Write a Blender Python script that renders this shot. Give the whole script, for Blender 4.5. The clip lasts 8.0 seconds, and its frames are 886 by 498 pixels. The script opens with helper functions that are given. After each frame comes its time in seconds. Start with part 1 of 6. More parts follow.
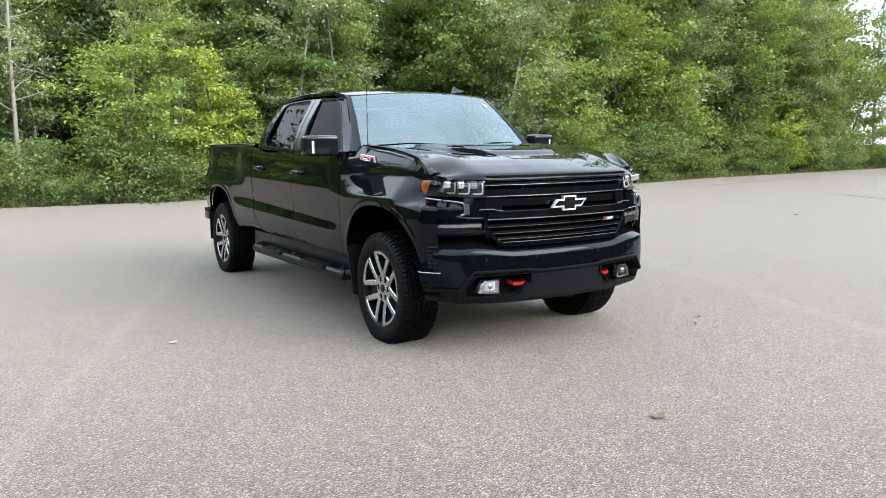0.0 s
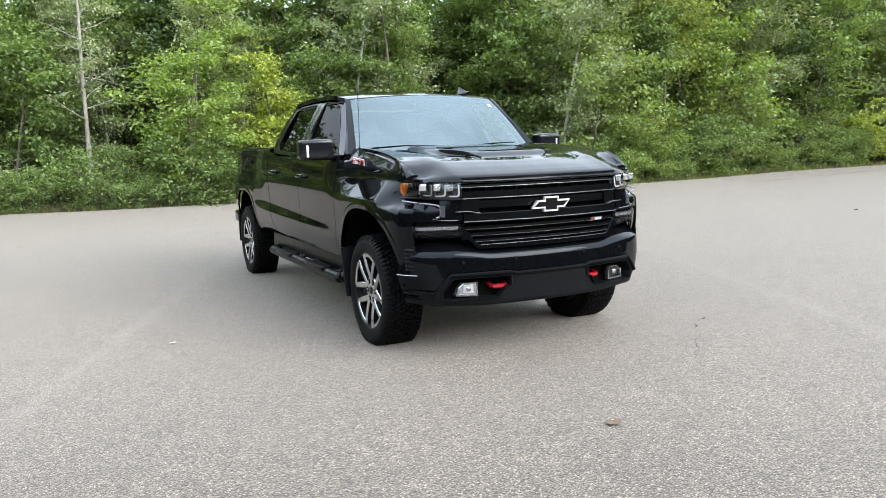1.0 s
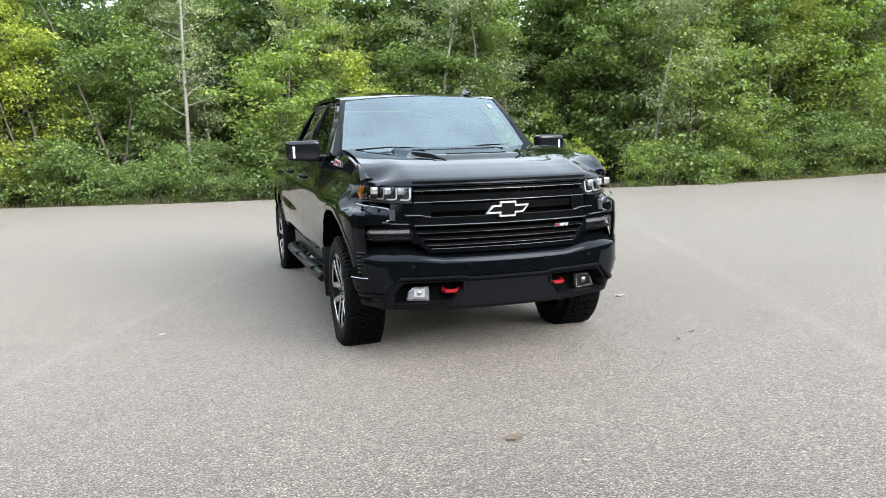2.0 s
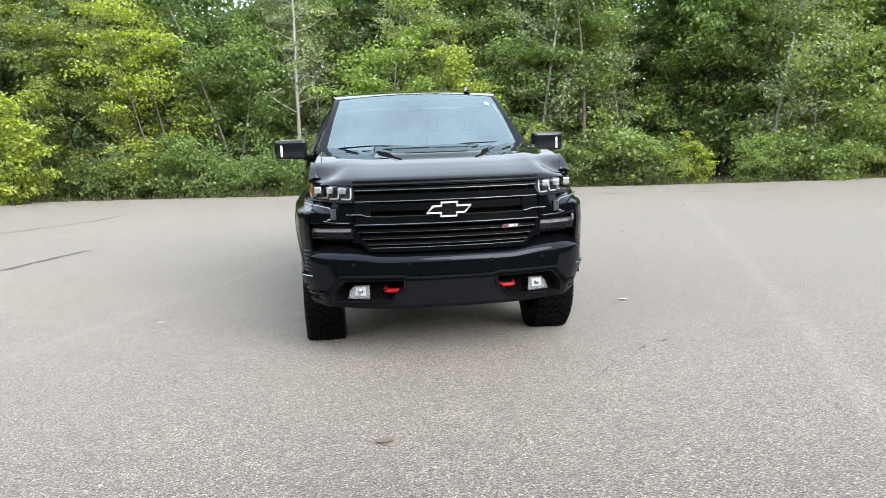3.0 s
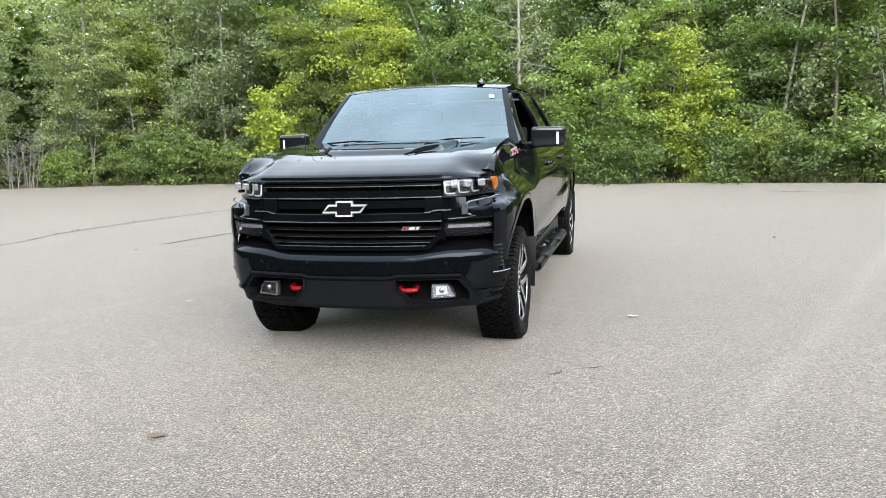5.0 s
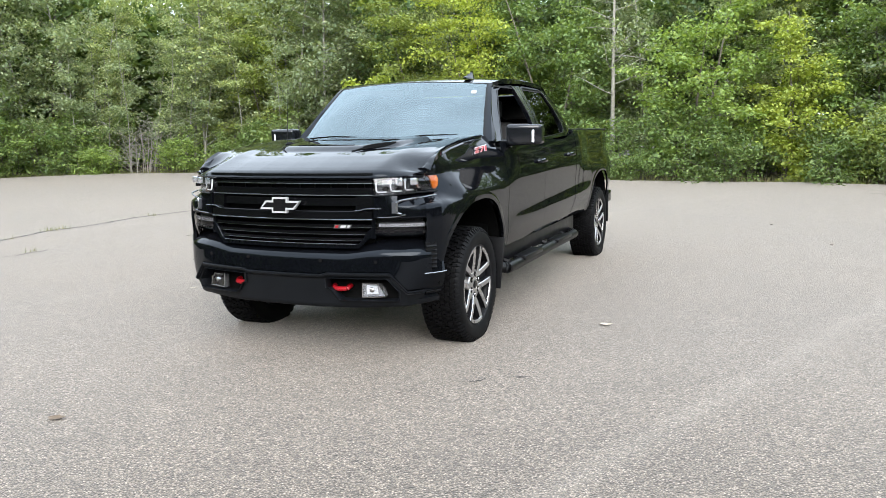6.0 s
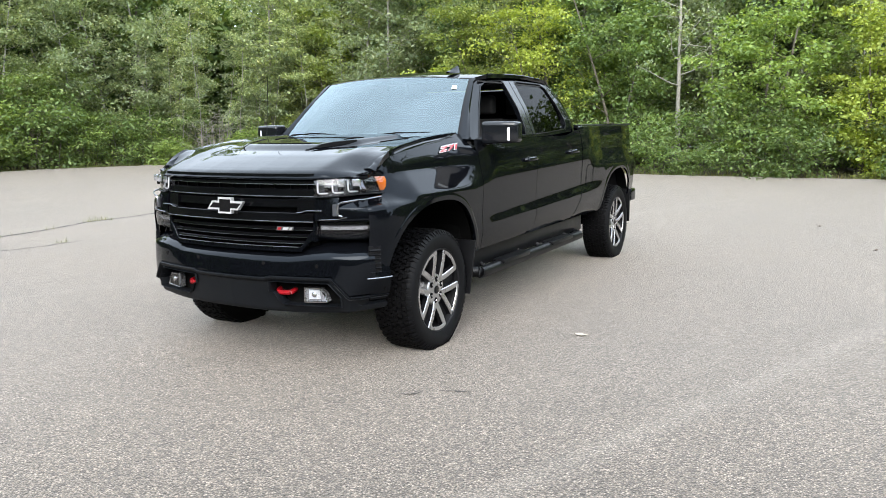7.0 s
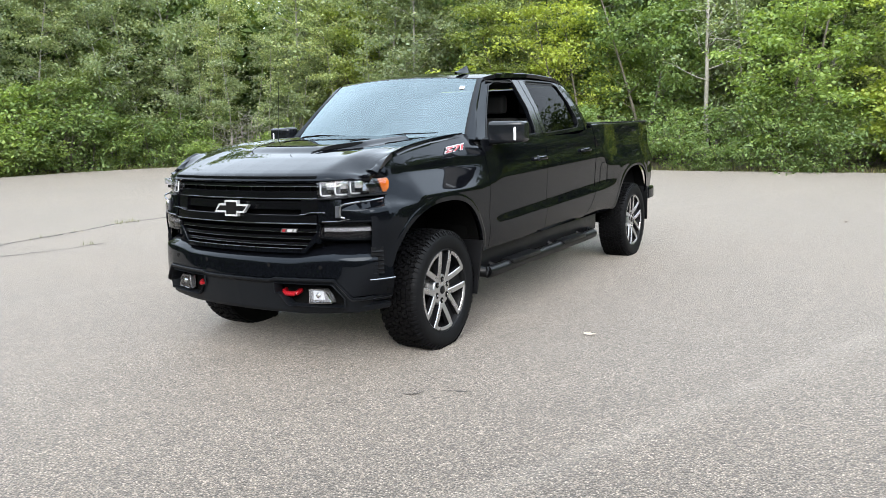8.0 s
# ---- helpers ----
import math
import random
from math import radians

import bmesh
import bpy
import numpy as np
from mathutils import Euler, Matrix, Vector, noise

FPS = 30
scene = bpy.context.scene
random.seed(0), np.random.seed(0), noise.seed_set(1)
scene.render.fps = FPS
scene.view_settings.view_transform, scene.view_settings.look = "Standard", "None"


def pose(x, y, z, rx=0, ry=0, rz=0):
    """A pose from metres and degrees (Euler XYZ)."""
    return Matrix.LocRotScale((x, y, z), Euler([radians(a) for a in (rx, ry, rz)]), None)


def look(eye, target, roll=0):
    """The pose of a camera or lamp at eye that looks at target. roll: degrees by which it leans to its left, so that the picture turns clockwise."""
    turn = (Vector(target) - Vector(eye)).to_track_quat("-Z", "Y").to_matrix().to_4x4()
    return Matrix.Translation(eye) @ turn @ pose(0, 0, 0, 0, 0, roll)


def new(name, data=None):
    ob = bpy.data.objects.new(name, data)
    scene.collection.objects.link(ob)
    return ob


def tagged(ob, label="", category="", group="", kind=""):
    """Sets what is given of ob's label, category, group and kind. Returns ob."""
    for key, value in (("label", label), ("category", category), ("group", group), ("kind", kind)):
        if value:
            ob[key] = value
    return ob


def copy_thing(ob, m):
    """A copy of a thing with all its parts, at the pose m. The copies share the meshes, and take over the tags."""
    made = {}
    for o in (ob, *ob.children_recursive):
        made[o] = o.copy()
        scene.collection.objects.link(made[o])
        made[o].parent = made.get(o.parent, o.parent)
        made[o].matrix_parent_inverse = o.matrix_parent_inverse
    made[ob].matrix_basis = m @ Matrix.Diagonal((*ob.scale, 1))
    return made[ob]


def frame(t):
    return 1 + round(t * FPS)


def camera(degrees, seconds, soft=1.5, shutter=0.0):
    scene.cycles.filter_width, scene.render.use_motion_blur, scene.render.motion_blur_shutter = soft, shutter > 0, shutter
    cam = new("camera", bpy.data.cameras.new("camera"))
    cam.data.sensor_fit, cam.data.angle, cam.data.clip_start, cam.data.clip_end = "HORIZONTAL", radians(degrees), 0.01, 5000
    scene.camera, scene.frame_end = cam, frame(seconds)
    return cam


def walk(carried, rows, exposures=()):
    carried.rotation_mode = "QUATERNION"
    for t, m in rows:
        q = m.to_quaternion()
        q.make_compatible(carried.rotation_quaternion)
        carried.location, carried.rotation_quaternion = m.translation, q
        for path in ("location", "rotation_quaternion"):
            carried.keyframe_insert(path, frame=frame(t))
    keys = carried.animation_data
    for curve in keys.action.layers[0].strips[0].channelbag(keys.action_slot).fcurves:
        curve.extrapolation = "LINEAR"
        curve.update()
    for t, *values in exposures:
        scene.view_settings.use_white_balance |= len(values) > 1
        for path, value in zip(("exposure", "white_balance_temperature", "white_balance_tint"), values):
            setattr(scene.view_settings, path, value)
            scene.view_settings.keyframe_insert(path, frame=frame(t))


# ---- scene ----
# ---------- camera ----------
cam = camera(59.2, 8.0, soft=0.9)
PATH = [
    (0, (-3.46, -4.955, 1.386), (-2.427, -3.263, 1.128), -0.8),
    (0.5, (-3.253, -5.124, 1.403), (-2.29, -3.39, 1.143), -1.5),
    (1, (-2.899, -5.255, 1.401), (-2.036, -3.47, 1.142), -1.9),
    (2.5, (-1.298, -5.785, 1.43), (-0.878, -3.848, 1.164), -1.6),
    (3, (-0.646, -5.872, 1.426), (-0.408, -3.905, 1.157), -1.9),
    (3.5, (-0.017, -5.829, 1.423), (0.04, -3.848, 1.148), -2.0),
    (4, (0.622, -5.798, 1.433), (0.489, -3.822, 1.155), -2.1),
    (4.5, (1.207, -5.629, 1.427), (0.891, -3.674, 1.148), -1.9),
    (5, (1.791, -5.47, 1.419), (1.3, -3.552, 1.14), -1.7),
    (6.5, (3.254, -4.701, 1.452), (2.364, -2.936, 1.147), -0.8),
    (7, (3.493, -4.427, 1.469), (2.525, -2.705, 1.156), -0.9),
    (7.5, (3.621, -4.363, 1.477), (2.607, -2.669, 1.16), -1.2),
    (8, (3.654, -4.354, 1.483), (2.616, -2.674, 1.167), -1.7),
]
walk(cam, [(t, look(eye, target, roll)) for t, eye, target, roll in PATH], exposures=[(0, 0.58), (8, 0.58)])

# ---------- light: a bright overcast sky with a weak, wide sun ----------
SUN_ELEVATION, SUN_AZIMUTH = 38.0, 150.0
world = bpy.data.worlds.new("sky")
scene.world = world
world.use_nodes = True
wn, wl = world.node_tree.nodes, world.node_tree.links
sky = wn.new("ShaderNodeTexSky")
sky.sky_type = "NISHITA"
sky.sun_disc = False
sky.sun_elevation = radians(SUN_ELEVATION)
sky.sun_rotation = radians(SUN_AZIMUTH)
sky.air_density, sky.dust_density, sky.ozone_density = 1.0, 4.0, 1.0
haze = wn.new("ShaderNodeHueSaturation")
haze.inputs["Saturation"].default_value = 0.3
haze.inputs["Value"].default_value = 0.02
wl.new(sky.outputs["Color"], haze.inputs["Color"])
# the thin cloud layer, a little brighter overhead than at the horizon
way = wn.new("ShaderNodeTexCoord")
part_z = wn.new("ShaderNodeSeparateXYZ")
wl.new(way.outputs["Generated"], part_z.inputs[0])
lift = wn.new("ShaderNodeMapRange")
lift.inputs["To Min"].default_value, lift.inputs["To Max"].default_value = 0.74, 1.0
wl.new(part_z.outputs["Z"], lift.inputs["Value"])
layer = wn.new("ShaderNodeMix")
layer.data_type, layer.blend_type = "RGBA", "MULTIPLY"
layer.inputs[0].default_value = 1.0
layer.inputs[6].default_value = (0.86, 0.99, 1.14, 1)
cloud = wn.new("ShaderNodeTexNoise")
cloud.inputs["Scale"].default_value, cloud.inputs["Detail"].default_value = 2.2, 3.0
wl.new(way.outputs["Generated"], cloud.inputs["Vector"])
veil = wn.new("ShaderNodeMapRange")
veil.inputs["From Min"].default_value, veil.inputs["From Max"].default_value = 0.3, 0.7
veil.inputs["To Min"].default_value, veil.inputs["To Max"].default_value = 0.8, 1.15
wl.new(cloud.outputs["Fac"], veil.inputs["Value"])
thick_thin = wn.new("ShaderNodeMath")
thick_thin.operation = "MULTIPLY"
wl.new(lift.outputs["Result"], thick_thin.inputs[0])
wl.new(veil.outputs["Result"], thick_thin.inputs[1])
wl.new(thick_thin.outputs[0], layer.inputs[7])
both = wn.new("ShaderNodeMix")
both.data_type, both.blend_type = "RGBA", "ADD"
both.inputs[0].default_value = 1.0
wl.new(layer.outputs[2], both.inputs[6])
wl.new(haze.outputs["Color"], both.inputs[7])
wl.new(both.outputs[2], wn["Background"].inputs["Color"])
wn["Background"].inputs["Strength"].default_value = 2.15
sun = new("sun", bpy.data.lights.new("sun", "SUN"))
sun.data.energy, sun.data.angle, sun.data.color = 3.2, radians(50), (1.0, 0.965, 0.92)
sun.matrix_world = pose(0, 0, 30, 90 - SUN_ELEVATION, 0, 180 - SUN_AZIMUTH)
# ---------- materials ----------
def nodes_of(name):
    m = bpy.data.materials.new(name)
    m.use_nodes = True
    nt = m.node_tree
    return m, nt, nt.nodes["Principled BSDF"]


def node(nt, kind, **inputs):
    n = nt.nodes.new("ShaderNode" + kind)
    for k, v in inputs.items():
        n.inputs[k.replace("_", " ")].default_value = v
    return n


def ramp(nt, fac, stops):
    r = nt.nodes.new("ShaderNodeValToRGB")
    while len(r.color_ramp.elements) < len(stops):
        r.color_ramp.elements.new(0.5)
    for e, (p, c) in zip(r.color_ramp.elements, stops):
        e.position, e.color = p, (*c, 1)
    nt.links.new(fac, r.inputs["Fac"])
    return r.outputs["Color"]


def mixed(nt, fac, a, b, blend="MIX"):
    x = nt.nodes.new("ShaderNodeMix")
    x.data_type, x.blend_type = "RGBA", blend
    for s, v in ((x.inputs[0], fac), (x.inputs[6], a), (x.inputs[7], b)):
        if isinstance(v, bpy.types.NodeSocket):
            nt.links.new(v, s)
        else:
            s.default_value = v if isinstance(v, (int, float)) else (*v, 1)
    return x.outputs[2]


def noise_tex(nt, scale, detail=4.0, rough=0.6, coords="Object"):
    tc = nt.nodes.new("ShaderNodeTexCoord")
    n = node(nt, "TexNoise", Scale=scale, Detail=detail, Roughness=rough)
    nt.links.new(tc.outputs[coords], n.inputs["Vector"])
    return n.outputs["Fac"]


def bump(nt, bsdf, height, strength, distance):
    b = node(nt, "Bump", Strength=strength, Distance=distance)
    nt.links.new(height, b.inputs["Height"])
    nt.links.new(b.outputs["Normal"], bsdf.inputs["Normal"])


def plain(name, base, rough, metal=0.0, vary=0.12, scale=60.0, bumpy=0.0, coat=0.0, spec=0.5, tint=(1, 1, 1)):
    """A surface with fine variation of its colour and gloss, and a little dust at a larger scale."""
    m, nt, b = nodes_of(name)
    fine = noise_tex(nt, scale)
    wide = noise_tex(nt, scale / 14, 3)
    lo = tuple(c * (1 - vary) for c in base)
    hi = tuple(c * (1 + vary) for c in base)
    c1 = ramp(nt, fine, [(0.3, lo), (0.7, hi)])
    c2 = mixed(nt, 0.35, c1, ramp(nt, wide, [(0.35, lo), (0.65, hi)]))
    nt.links.new(c2, b.inputs["Base Color"])
    r = ramp(nt, wide, [(0.3, (rough * 0.9,) * 3), (0.75, (min(1, rough * 1.15),) * 3)])
    nt.links.new(r, b.inputs["Roughness"])
    b.inputs["Metallic"].default_value = metal
    b.inputs["Coat Weight"].default_value = coat
    b.inputs["Coat Roughness"].default_value = 0.03
    b.inputs["Specular IOR Level"].default_value = spec
    b.inputs["Specular Tint"].default_value = (*tint, 1)
    if bumpy:
        bump(nt, b, fine, 0.6, bumpy)
    return m


def glassy(name, tint, ior, rough=0.0, sheen=(1, 1, 1)):
    """A thin pane: a tinted clear body under a mirror-like surface."""
    m, nt, b = nodes_of(name)
    out = nt.nodes["Material Output"]
    clear = node(nt, "BsdfTransparent", Color=(*tint, 1))
    gloss = node(nt, "BsdfGlossy", Color=(*sheen, 1), Roughness=rough)
    fres = node(nt, "Fresnel", IOR=ior)
    mix = nt.nodes.new("ShaderNodeMixShader")
    nt.links.new(fres.outputs[0], mix.inputs[0])
    nt.links.new(clear.outputs[0], mix.inputs[1])
    nt.links.new(gloss.outputs[0], mix.inputs[2])
    nt.links.new(mix.outputs[0], out.inputs["Surface"])
    return m


def leaf_material(name, stops, trans=0.42, shift=0.25):
    """Leaves: each one has its own green, each plant its own tone; light passes through them."""
    m, nt, b = nodes_of(name)
    out = nt.nodes["Material Output"]
    geo = nt.nodes.new("ShaderNodeNewGeometry")
    info = nt.nodes.new("ShaderNodeObjectInfo")
    mean = [sum(c[i] for _, c in stops) / len(stops) for i in range(3)]
    col = ramp(nt, geo.outputs["Random Per Island"], [(p, tuple(k * (0.6 * c + 0.4 * m) for k, c, m in zip((1.24, 1.12, 1.22), rgb, mean))) for p, rgb in stops])
    tone = ramp(nt, info.outputs["Random"], [(0.0, (1 - shift, 1 - shift, 1 - shift)), (0.5, (1, 1, 1)), (1.0, (1 + shift, 1 + shift * 0.8, 1 - shift * 0.3))])
    col = mixed(nt, 1.0, col, tone, "MULTIPLY")
    nt.links.new(col, b.inputs["Base Color"])
    b.inputs["Roughness"].default_value = 0.5
    b.inputs["Specular IOR Level"].default_value = 0.35
    tr = nt.nodes.new("ShaderNodeBsdfTranslucent")
    nt.links.new(mixed(nt, 1.0, col, (1.35, 1.3, 0.5), "MULTIPLY"), tr.inputs["Color"])
    mix = nt.nodes.new("ShaderNodeMixShader")
    mix.inputs[0].default_value = trans
    nt.links.new(b.outputs[0], mix.inputs[1])
    nt.links.new(tr.outputs[0], mix.inputs[2])
    nt.links.new(mix.outputs[0], out.inputs["Surface"])
    return m


def pavement_material():
    m, nt, b = nodes_of("worn_chip_pavement")
    tc = nt.nodes.new("ShaderNodeTexCoord")
    cells = node(nt, "TexVoronoi", Scale=112.0)
    cells.inputs["Randomness"].default_value = 1.0
    nt.links.new(tc.outputs["Object"], cells.inputs["Vector"])
    sep = nt.nodes.new("ShaderNodeSeparateColor")
    nt.links.new(cells.outputs["Color"], sep.inputs[0])
    stones = ramp(nt, sep.outputs[0], [(0.0, (0.014, 0.012, 0.010)), (0.2, (0.049, 0.041, 0.033)), (0.5, (0.104, 0.085, 0.069)), (0.82, (0.168, 0.141, 0.116)), (1.0, (0.33, 0.283, 0.238))])
    gaps = ramp(nt, cells.outputs["Distance"], [(0.3, (1, 1, 1)), (0.68, (0.24, 0.225, 0.21))])
    col = mixed(nt, 1.0, stones, gaps, "MULTIPLY")
    mid = noise_tex(nt, 1.6, 6, 0.65)
    col = mixed(nt, 1.0, col, ramp(nt, mid, [(0.3, (0.86, 0.85, 0.84)), (0.7, (1.1, 1.09, 1.07))]), "MULTIPLY")
    coarse = noise_tex(nt, 16.0, 8, 0.75)
    col = mixed(nt, 1.0, col, ramp(nt, coarse, [(0.36, (0.88, 0.87, 0.86)), (0.64, (1.16, 1.16, 1.15))]), "MULTIPLY")
    wide = noise_tex(nt, 0.23, 4, 0.55)
    col = mixed(nt, 1.0, col, ramp(nt, wide, [(0.32, (0.86, 0.87, 0.88)), (0.68, (1.12, 1.09, 1.05))]), "MULTIPLY")
    # pale worn seams between the paving lanes
    dot = nt.nodes.new("ShaderNodeVectorMath")
    dot.operation = "DOT_PRODUCT"
    dot.inputs[1].default_value = (0.935, -0.353, 0.0)
    nt.links.new(tc.outputs["Object"], dot.inputs[0])
    wob = node(nt, "TexNoise", Scale=0.8, Detail=3.0)
    nt.links.new(tc.outputs["Object"], wob.inputs["Vector"])

    def calc(op, x, y=0.0):
        n = nt.nodes.new("ShaderNodeMath")
        n.operation = op
        for sock, v in zip(n.inputs, (x, y)):
            if isinstance(v, bpy.types.NodeSocket):
                nt.links.new(v, sock)
            else:
                sock.default_value = v
        return n.outputs[0]

    across = calc("ADD", dot.outputs["Value"], calc("MULTIPLY", wob.outputs["Fac"], 0.18))
    lane = calc("PINGPONG", calc("SUBTRACT", across, 2.79), 2.775)
    seam = calc("MULTIPLY", calc("SUBTRACT", 1.0, calc("MINIMUM", calc("MULTIPLY", lane, 8.0), 1.0)), calc("MULTIPLY", mid, 0.2))
    col = mixed(nt, seam, col, (0.285, 0.258, 0.222))
    nt.links.new(col, b.inputs["Base Color"])
    b.inputs["Roughness"].default_value = 0.75
    b.inputs["Specular IOR Level"].default_value = 0.45
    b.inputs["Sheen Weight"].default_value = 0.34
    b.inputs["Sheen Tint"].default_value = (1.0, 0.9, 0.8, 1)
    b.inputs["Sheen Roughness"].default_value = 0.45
    bump(nt, b, cells.outputs["Distance"], 0.7, -0.004)
    return m


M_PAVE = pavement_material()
M_SOIL = plain("leaf_litter_soil", (0.07, 0.055, 0.035), 0.95, vary=0.5, scale=30, bumpy=0.02)
M_BARK = plain("grey_brown_bark", (0.11, 0.095, 0.075), 0.9, vary=0.35, scale=25, bumpy=0.01)
M_PALE = plain("pale_grey_bark", (0.27, 0.255, 0.22), 0.85, vary=0.3, scale=14, bumpy=0.006)
M_DEAD = plain("weathered_dead_wood", (0.25, 0.235, 0.20), 0.9, vary=0.25, scale=20)
G_MID = leaf_material("mid_green_leaves", [(0, (0.029, 0.075, 0.027)), (0.45, (0.113, 0.201, 0.061)), (0.85, (0.188, 0.295, 0.093)), (1, (0.268, 0.348, 0.125))])
G_DARK = leaf_material("deep_green_leaves", [(0, (0.021, 0.061, 0.027)), (0.5, (0.074, 0.141, 0.055)), (0.9, (0.128, 0.203, 0.083)), (1, (0.174, 0.239, 0.11))])
G_GREY = leaf_material("grey_green_leaves", [(0, (0.059, 0.113, 0.06)), (0.5, (0.185, 0.274, 0.142)), (0.9, (0.298, 0.385, 0.211)), (1, (0.437, 0.5, 0.303))])
G_LIME = leaf_material("yellow_green_leaves", [(0, (0.11, 0.175, 0.04)), (0.45, (0.19, 0.275, 0.06)), (0.85, (0.26, 0.345, 0.085)), (1, (0.32, 0.385, 0.11))])
G_FRESH = leaf_material("fresh_green_leaves", [(0, (0.042, 0.095, 0.030)), (0.45, (0.128, 0.212, 0.064)), (0.9, (0.205, 0.295, 0.092)), (1, (0.29, 0.36, 0.13))])
G_DRY = leaf_material("dry_grass", [(0, (0.06, 0.10, 0.035)), (0.6, (0.13, 0.165, 0.06)), (1, (0.26, 0.25, 0.13))])
# ---------- helpers for meshes ----------
def link_mesh(name, verts, faces, material, parent=None, label="", smooth=False):
    me = bpy.data.meshes.new(name)
    me.from_pydata(verts, [], faces)
    me.materials.append(material)
    if smooth:
        me.polygons.foreach_set("use_smooth", [True] * len(me.polygons))
    ob = new(name, me)
    ob.parent = parent
    if label:
        ob["label"] = label
    return ob


def thing(name, label, category, group="", m=None):
    ob = new(name)
    ob.empty_display_size = 0.2
    if m is not None:
        ob.matrix_basis = m
    return tagged(ob, label, category, group)


# ---------- ground ----------
EDGE = [(-26.3, -60), (-26.5, -20), (-26.2, 0), (-25.9, 9), (-25.4, 15), (-23.0, 19.4), (-18, 20.8), (-13, 20.6), (-10, 20.0), (-6, 19.0), (-2.5, 17.9),
        (0, 17.6), (3, 17.5), (6.6, 16.6), (10, 15.7), (12.4, 15.2), (17, 15.3), (22, 16.6), (28, 17.0), (37, 17.8), (52, 18.0), (54, 5), (54, -60)]


def edge_points(step):
    """Points along the pavement's wooded edge, evenly spaced, with the way that leads into the wood."""
    out, left = [], 0.0
    for (x0, y0), (x1, y1) in zip(EDGE, EDGE[1:]):
        length = math.hypot(x1 - x0, y1 - y0)
        d = left
        while d < length:
            f = d / length
            out.append((x0 + (x1 - x0) * f, y0 + (y1 - y0) * f, -(y1 - y0) / length, (x1 - x0) / length))
            d += step
        left = d - length
    return out


def ground():
    n, size = 24, 320.0
    verts = [((i / n - 0.5) * 2 * size, (j / n - 0.5) * 2 * size, -0.05) for j in range(n + 1) for i in range(n + 1)]
    faces = [(j * (n + 1) + i, j * (n + 1) + i + 1, (j + 1) * (n + 1) + i + 1, (j + 1) * (n + 1) + i) for j in range(n) for i in range(n)]
    tagged(link_mesh("ground", verts, faces, M_SOIL), "dark woodland soil with leaf litter and weeds", "ground", kind="structure")
    rng = random.Random(4)
    rim = [(x + nx * rng.uniform(-0.12, 0.12), y + ny * rng.uniform(-0.12, 0.12)) for x, y, nx, ny in edge_points(0.35)]
    bm = bmesh.new()
    top = [bm.verts.new((x, y, 0.0)) for x, y in rim]
    f = bm.faces.new(top)
    if f.normal.z < 0:
        f.normal_flip()
    f.normal_update()
    side = bmesh.ops.extrude_face_region(bm, geom=[f])
    for v in side["geom"]:
        if isinstance(v, bmesh.types.BMVert):
            v.co.z = -0.045
    bmesh.ops.recalc_face_normals(bm, faces=bm.faces)
    bmesh.ops.triangulate(bm, faces=[g for g in bm.faces if len(g.verts) > 4])
    me = bpy.data.meshes.new("pavement")
    bm.to_mesh(me)
    bm.free()
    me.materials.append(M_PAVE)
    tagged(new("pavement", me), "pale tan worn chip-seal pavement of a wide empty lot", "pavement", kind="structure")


ground()


# ---------- plants ----------
def leaf_mesh(name, centres, size, rng, material, droop=0.35, slim=0.55):
    """Leaves: one folded lozenge at each centre, turned at random."""
    c = np.asarray(centres, dtype=float)
    n = len(c)
    az = rng.uniform(0, 2 * np.pi, n)
    pitch = rng.normal(-droop, 0.45, n)
    roll = rng.normal(0, 0.6, n)
    s = size * rng.uniform(0.65, 1.35, n)
    along = np.stack([np.cos(az) * np.cos(pitch), np.sin(az) * np.cos(pitch), np.sin(pitch)], 1)
    side = np.stack([-np.sin(az), np.cos(az), np.zeros(n)], 1)
    up = np.cross(along, side)
    side = side * np.cos(roll)[:, None] + up * np.sin(roll)[:, None]
    up = np.cross(along, side)
    a, w = along * s[:, None], side * (s * slim * 0.5)[:, None]
    lift = up * (s * 0.10)[:, None]
    v = np.stack([c, c + a * 0.45 + w + lift, c + a, c + a * 0.45 - w + lift], 1).reshape(-1, 3)
    i = np.arange(n) * 4
    f = np.concatenate([np.stack([i, i + 1, i + 2], 1), np.stack([i, i + 2, i + 3], 1)])
    me = bpy.data.meshes.new(name)
    me.vertices.add(len(v))
    me.vertices.foreach_set("co", v.ravel())
    me.loops.add(len(f) * 3)
    me.loops.foreach_set("vertex_index", f.ravel().astype(np.int32))
    me.polygons.add(len(f))
    me.polygons.foreach_set("loop_start", np.arange(len(f), dtype=np.int32) * 3)
    me.update(calc_edges=True)
    me.materials.append(material)
    return me


def tube(verts, faces, points, radii, sides=6):
    """Adds a tapered tube through the points."""
    base = len(verts)
    for k, (p, r) in enumerate(zip(points, radii)):
        p = Vector(p)
        d = (Vector(points[min(k + 1, len(points) - 1)]) - Vector(points[max(k - 1, 0)])).normalized()
        u = d.orthogonal().normalized()
        w = d.cross(u)
        for s in range(sides):
            a = 2 * math.pi * s / sides
            verts.append(tuple(p + (u * math.cos(a) + w * math.sin(a)) * r))
    for k in range(len(points) - 1):
        for s in range(sides):
            a, b = base + k * sides + s, base + k * sides + (s + 1) % sides
            faces.append((a, b, b + sides, a + sides))
    faces.append(tuple(base + (len(points) - 1) * sides + s for s in range(sides)))


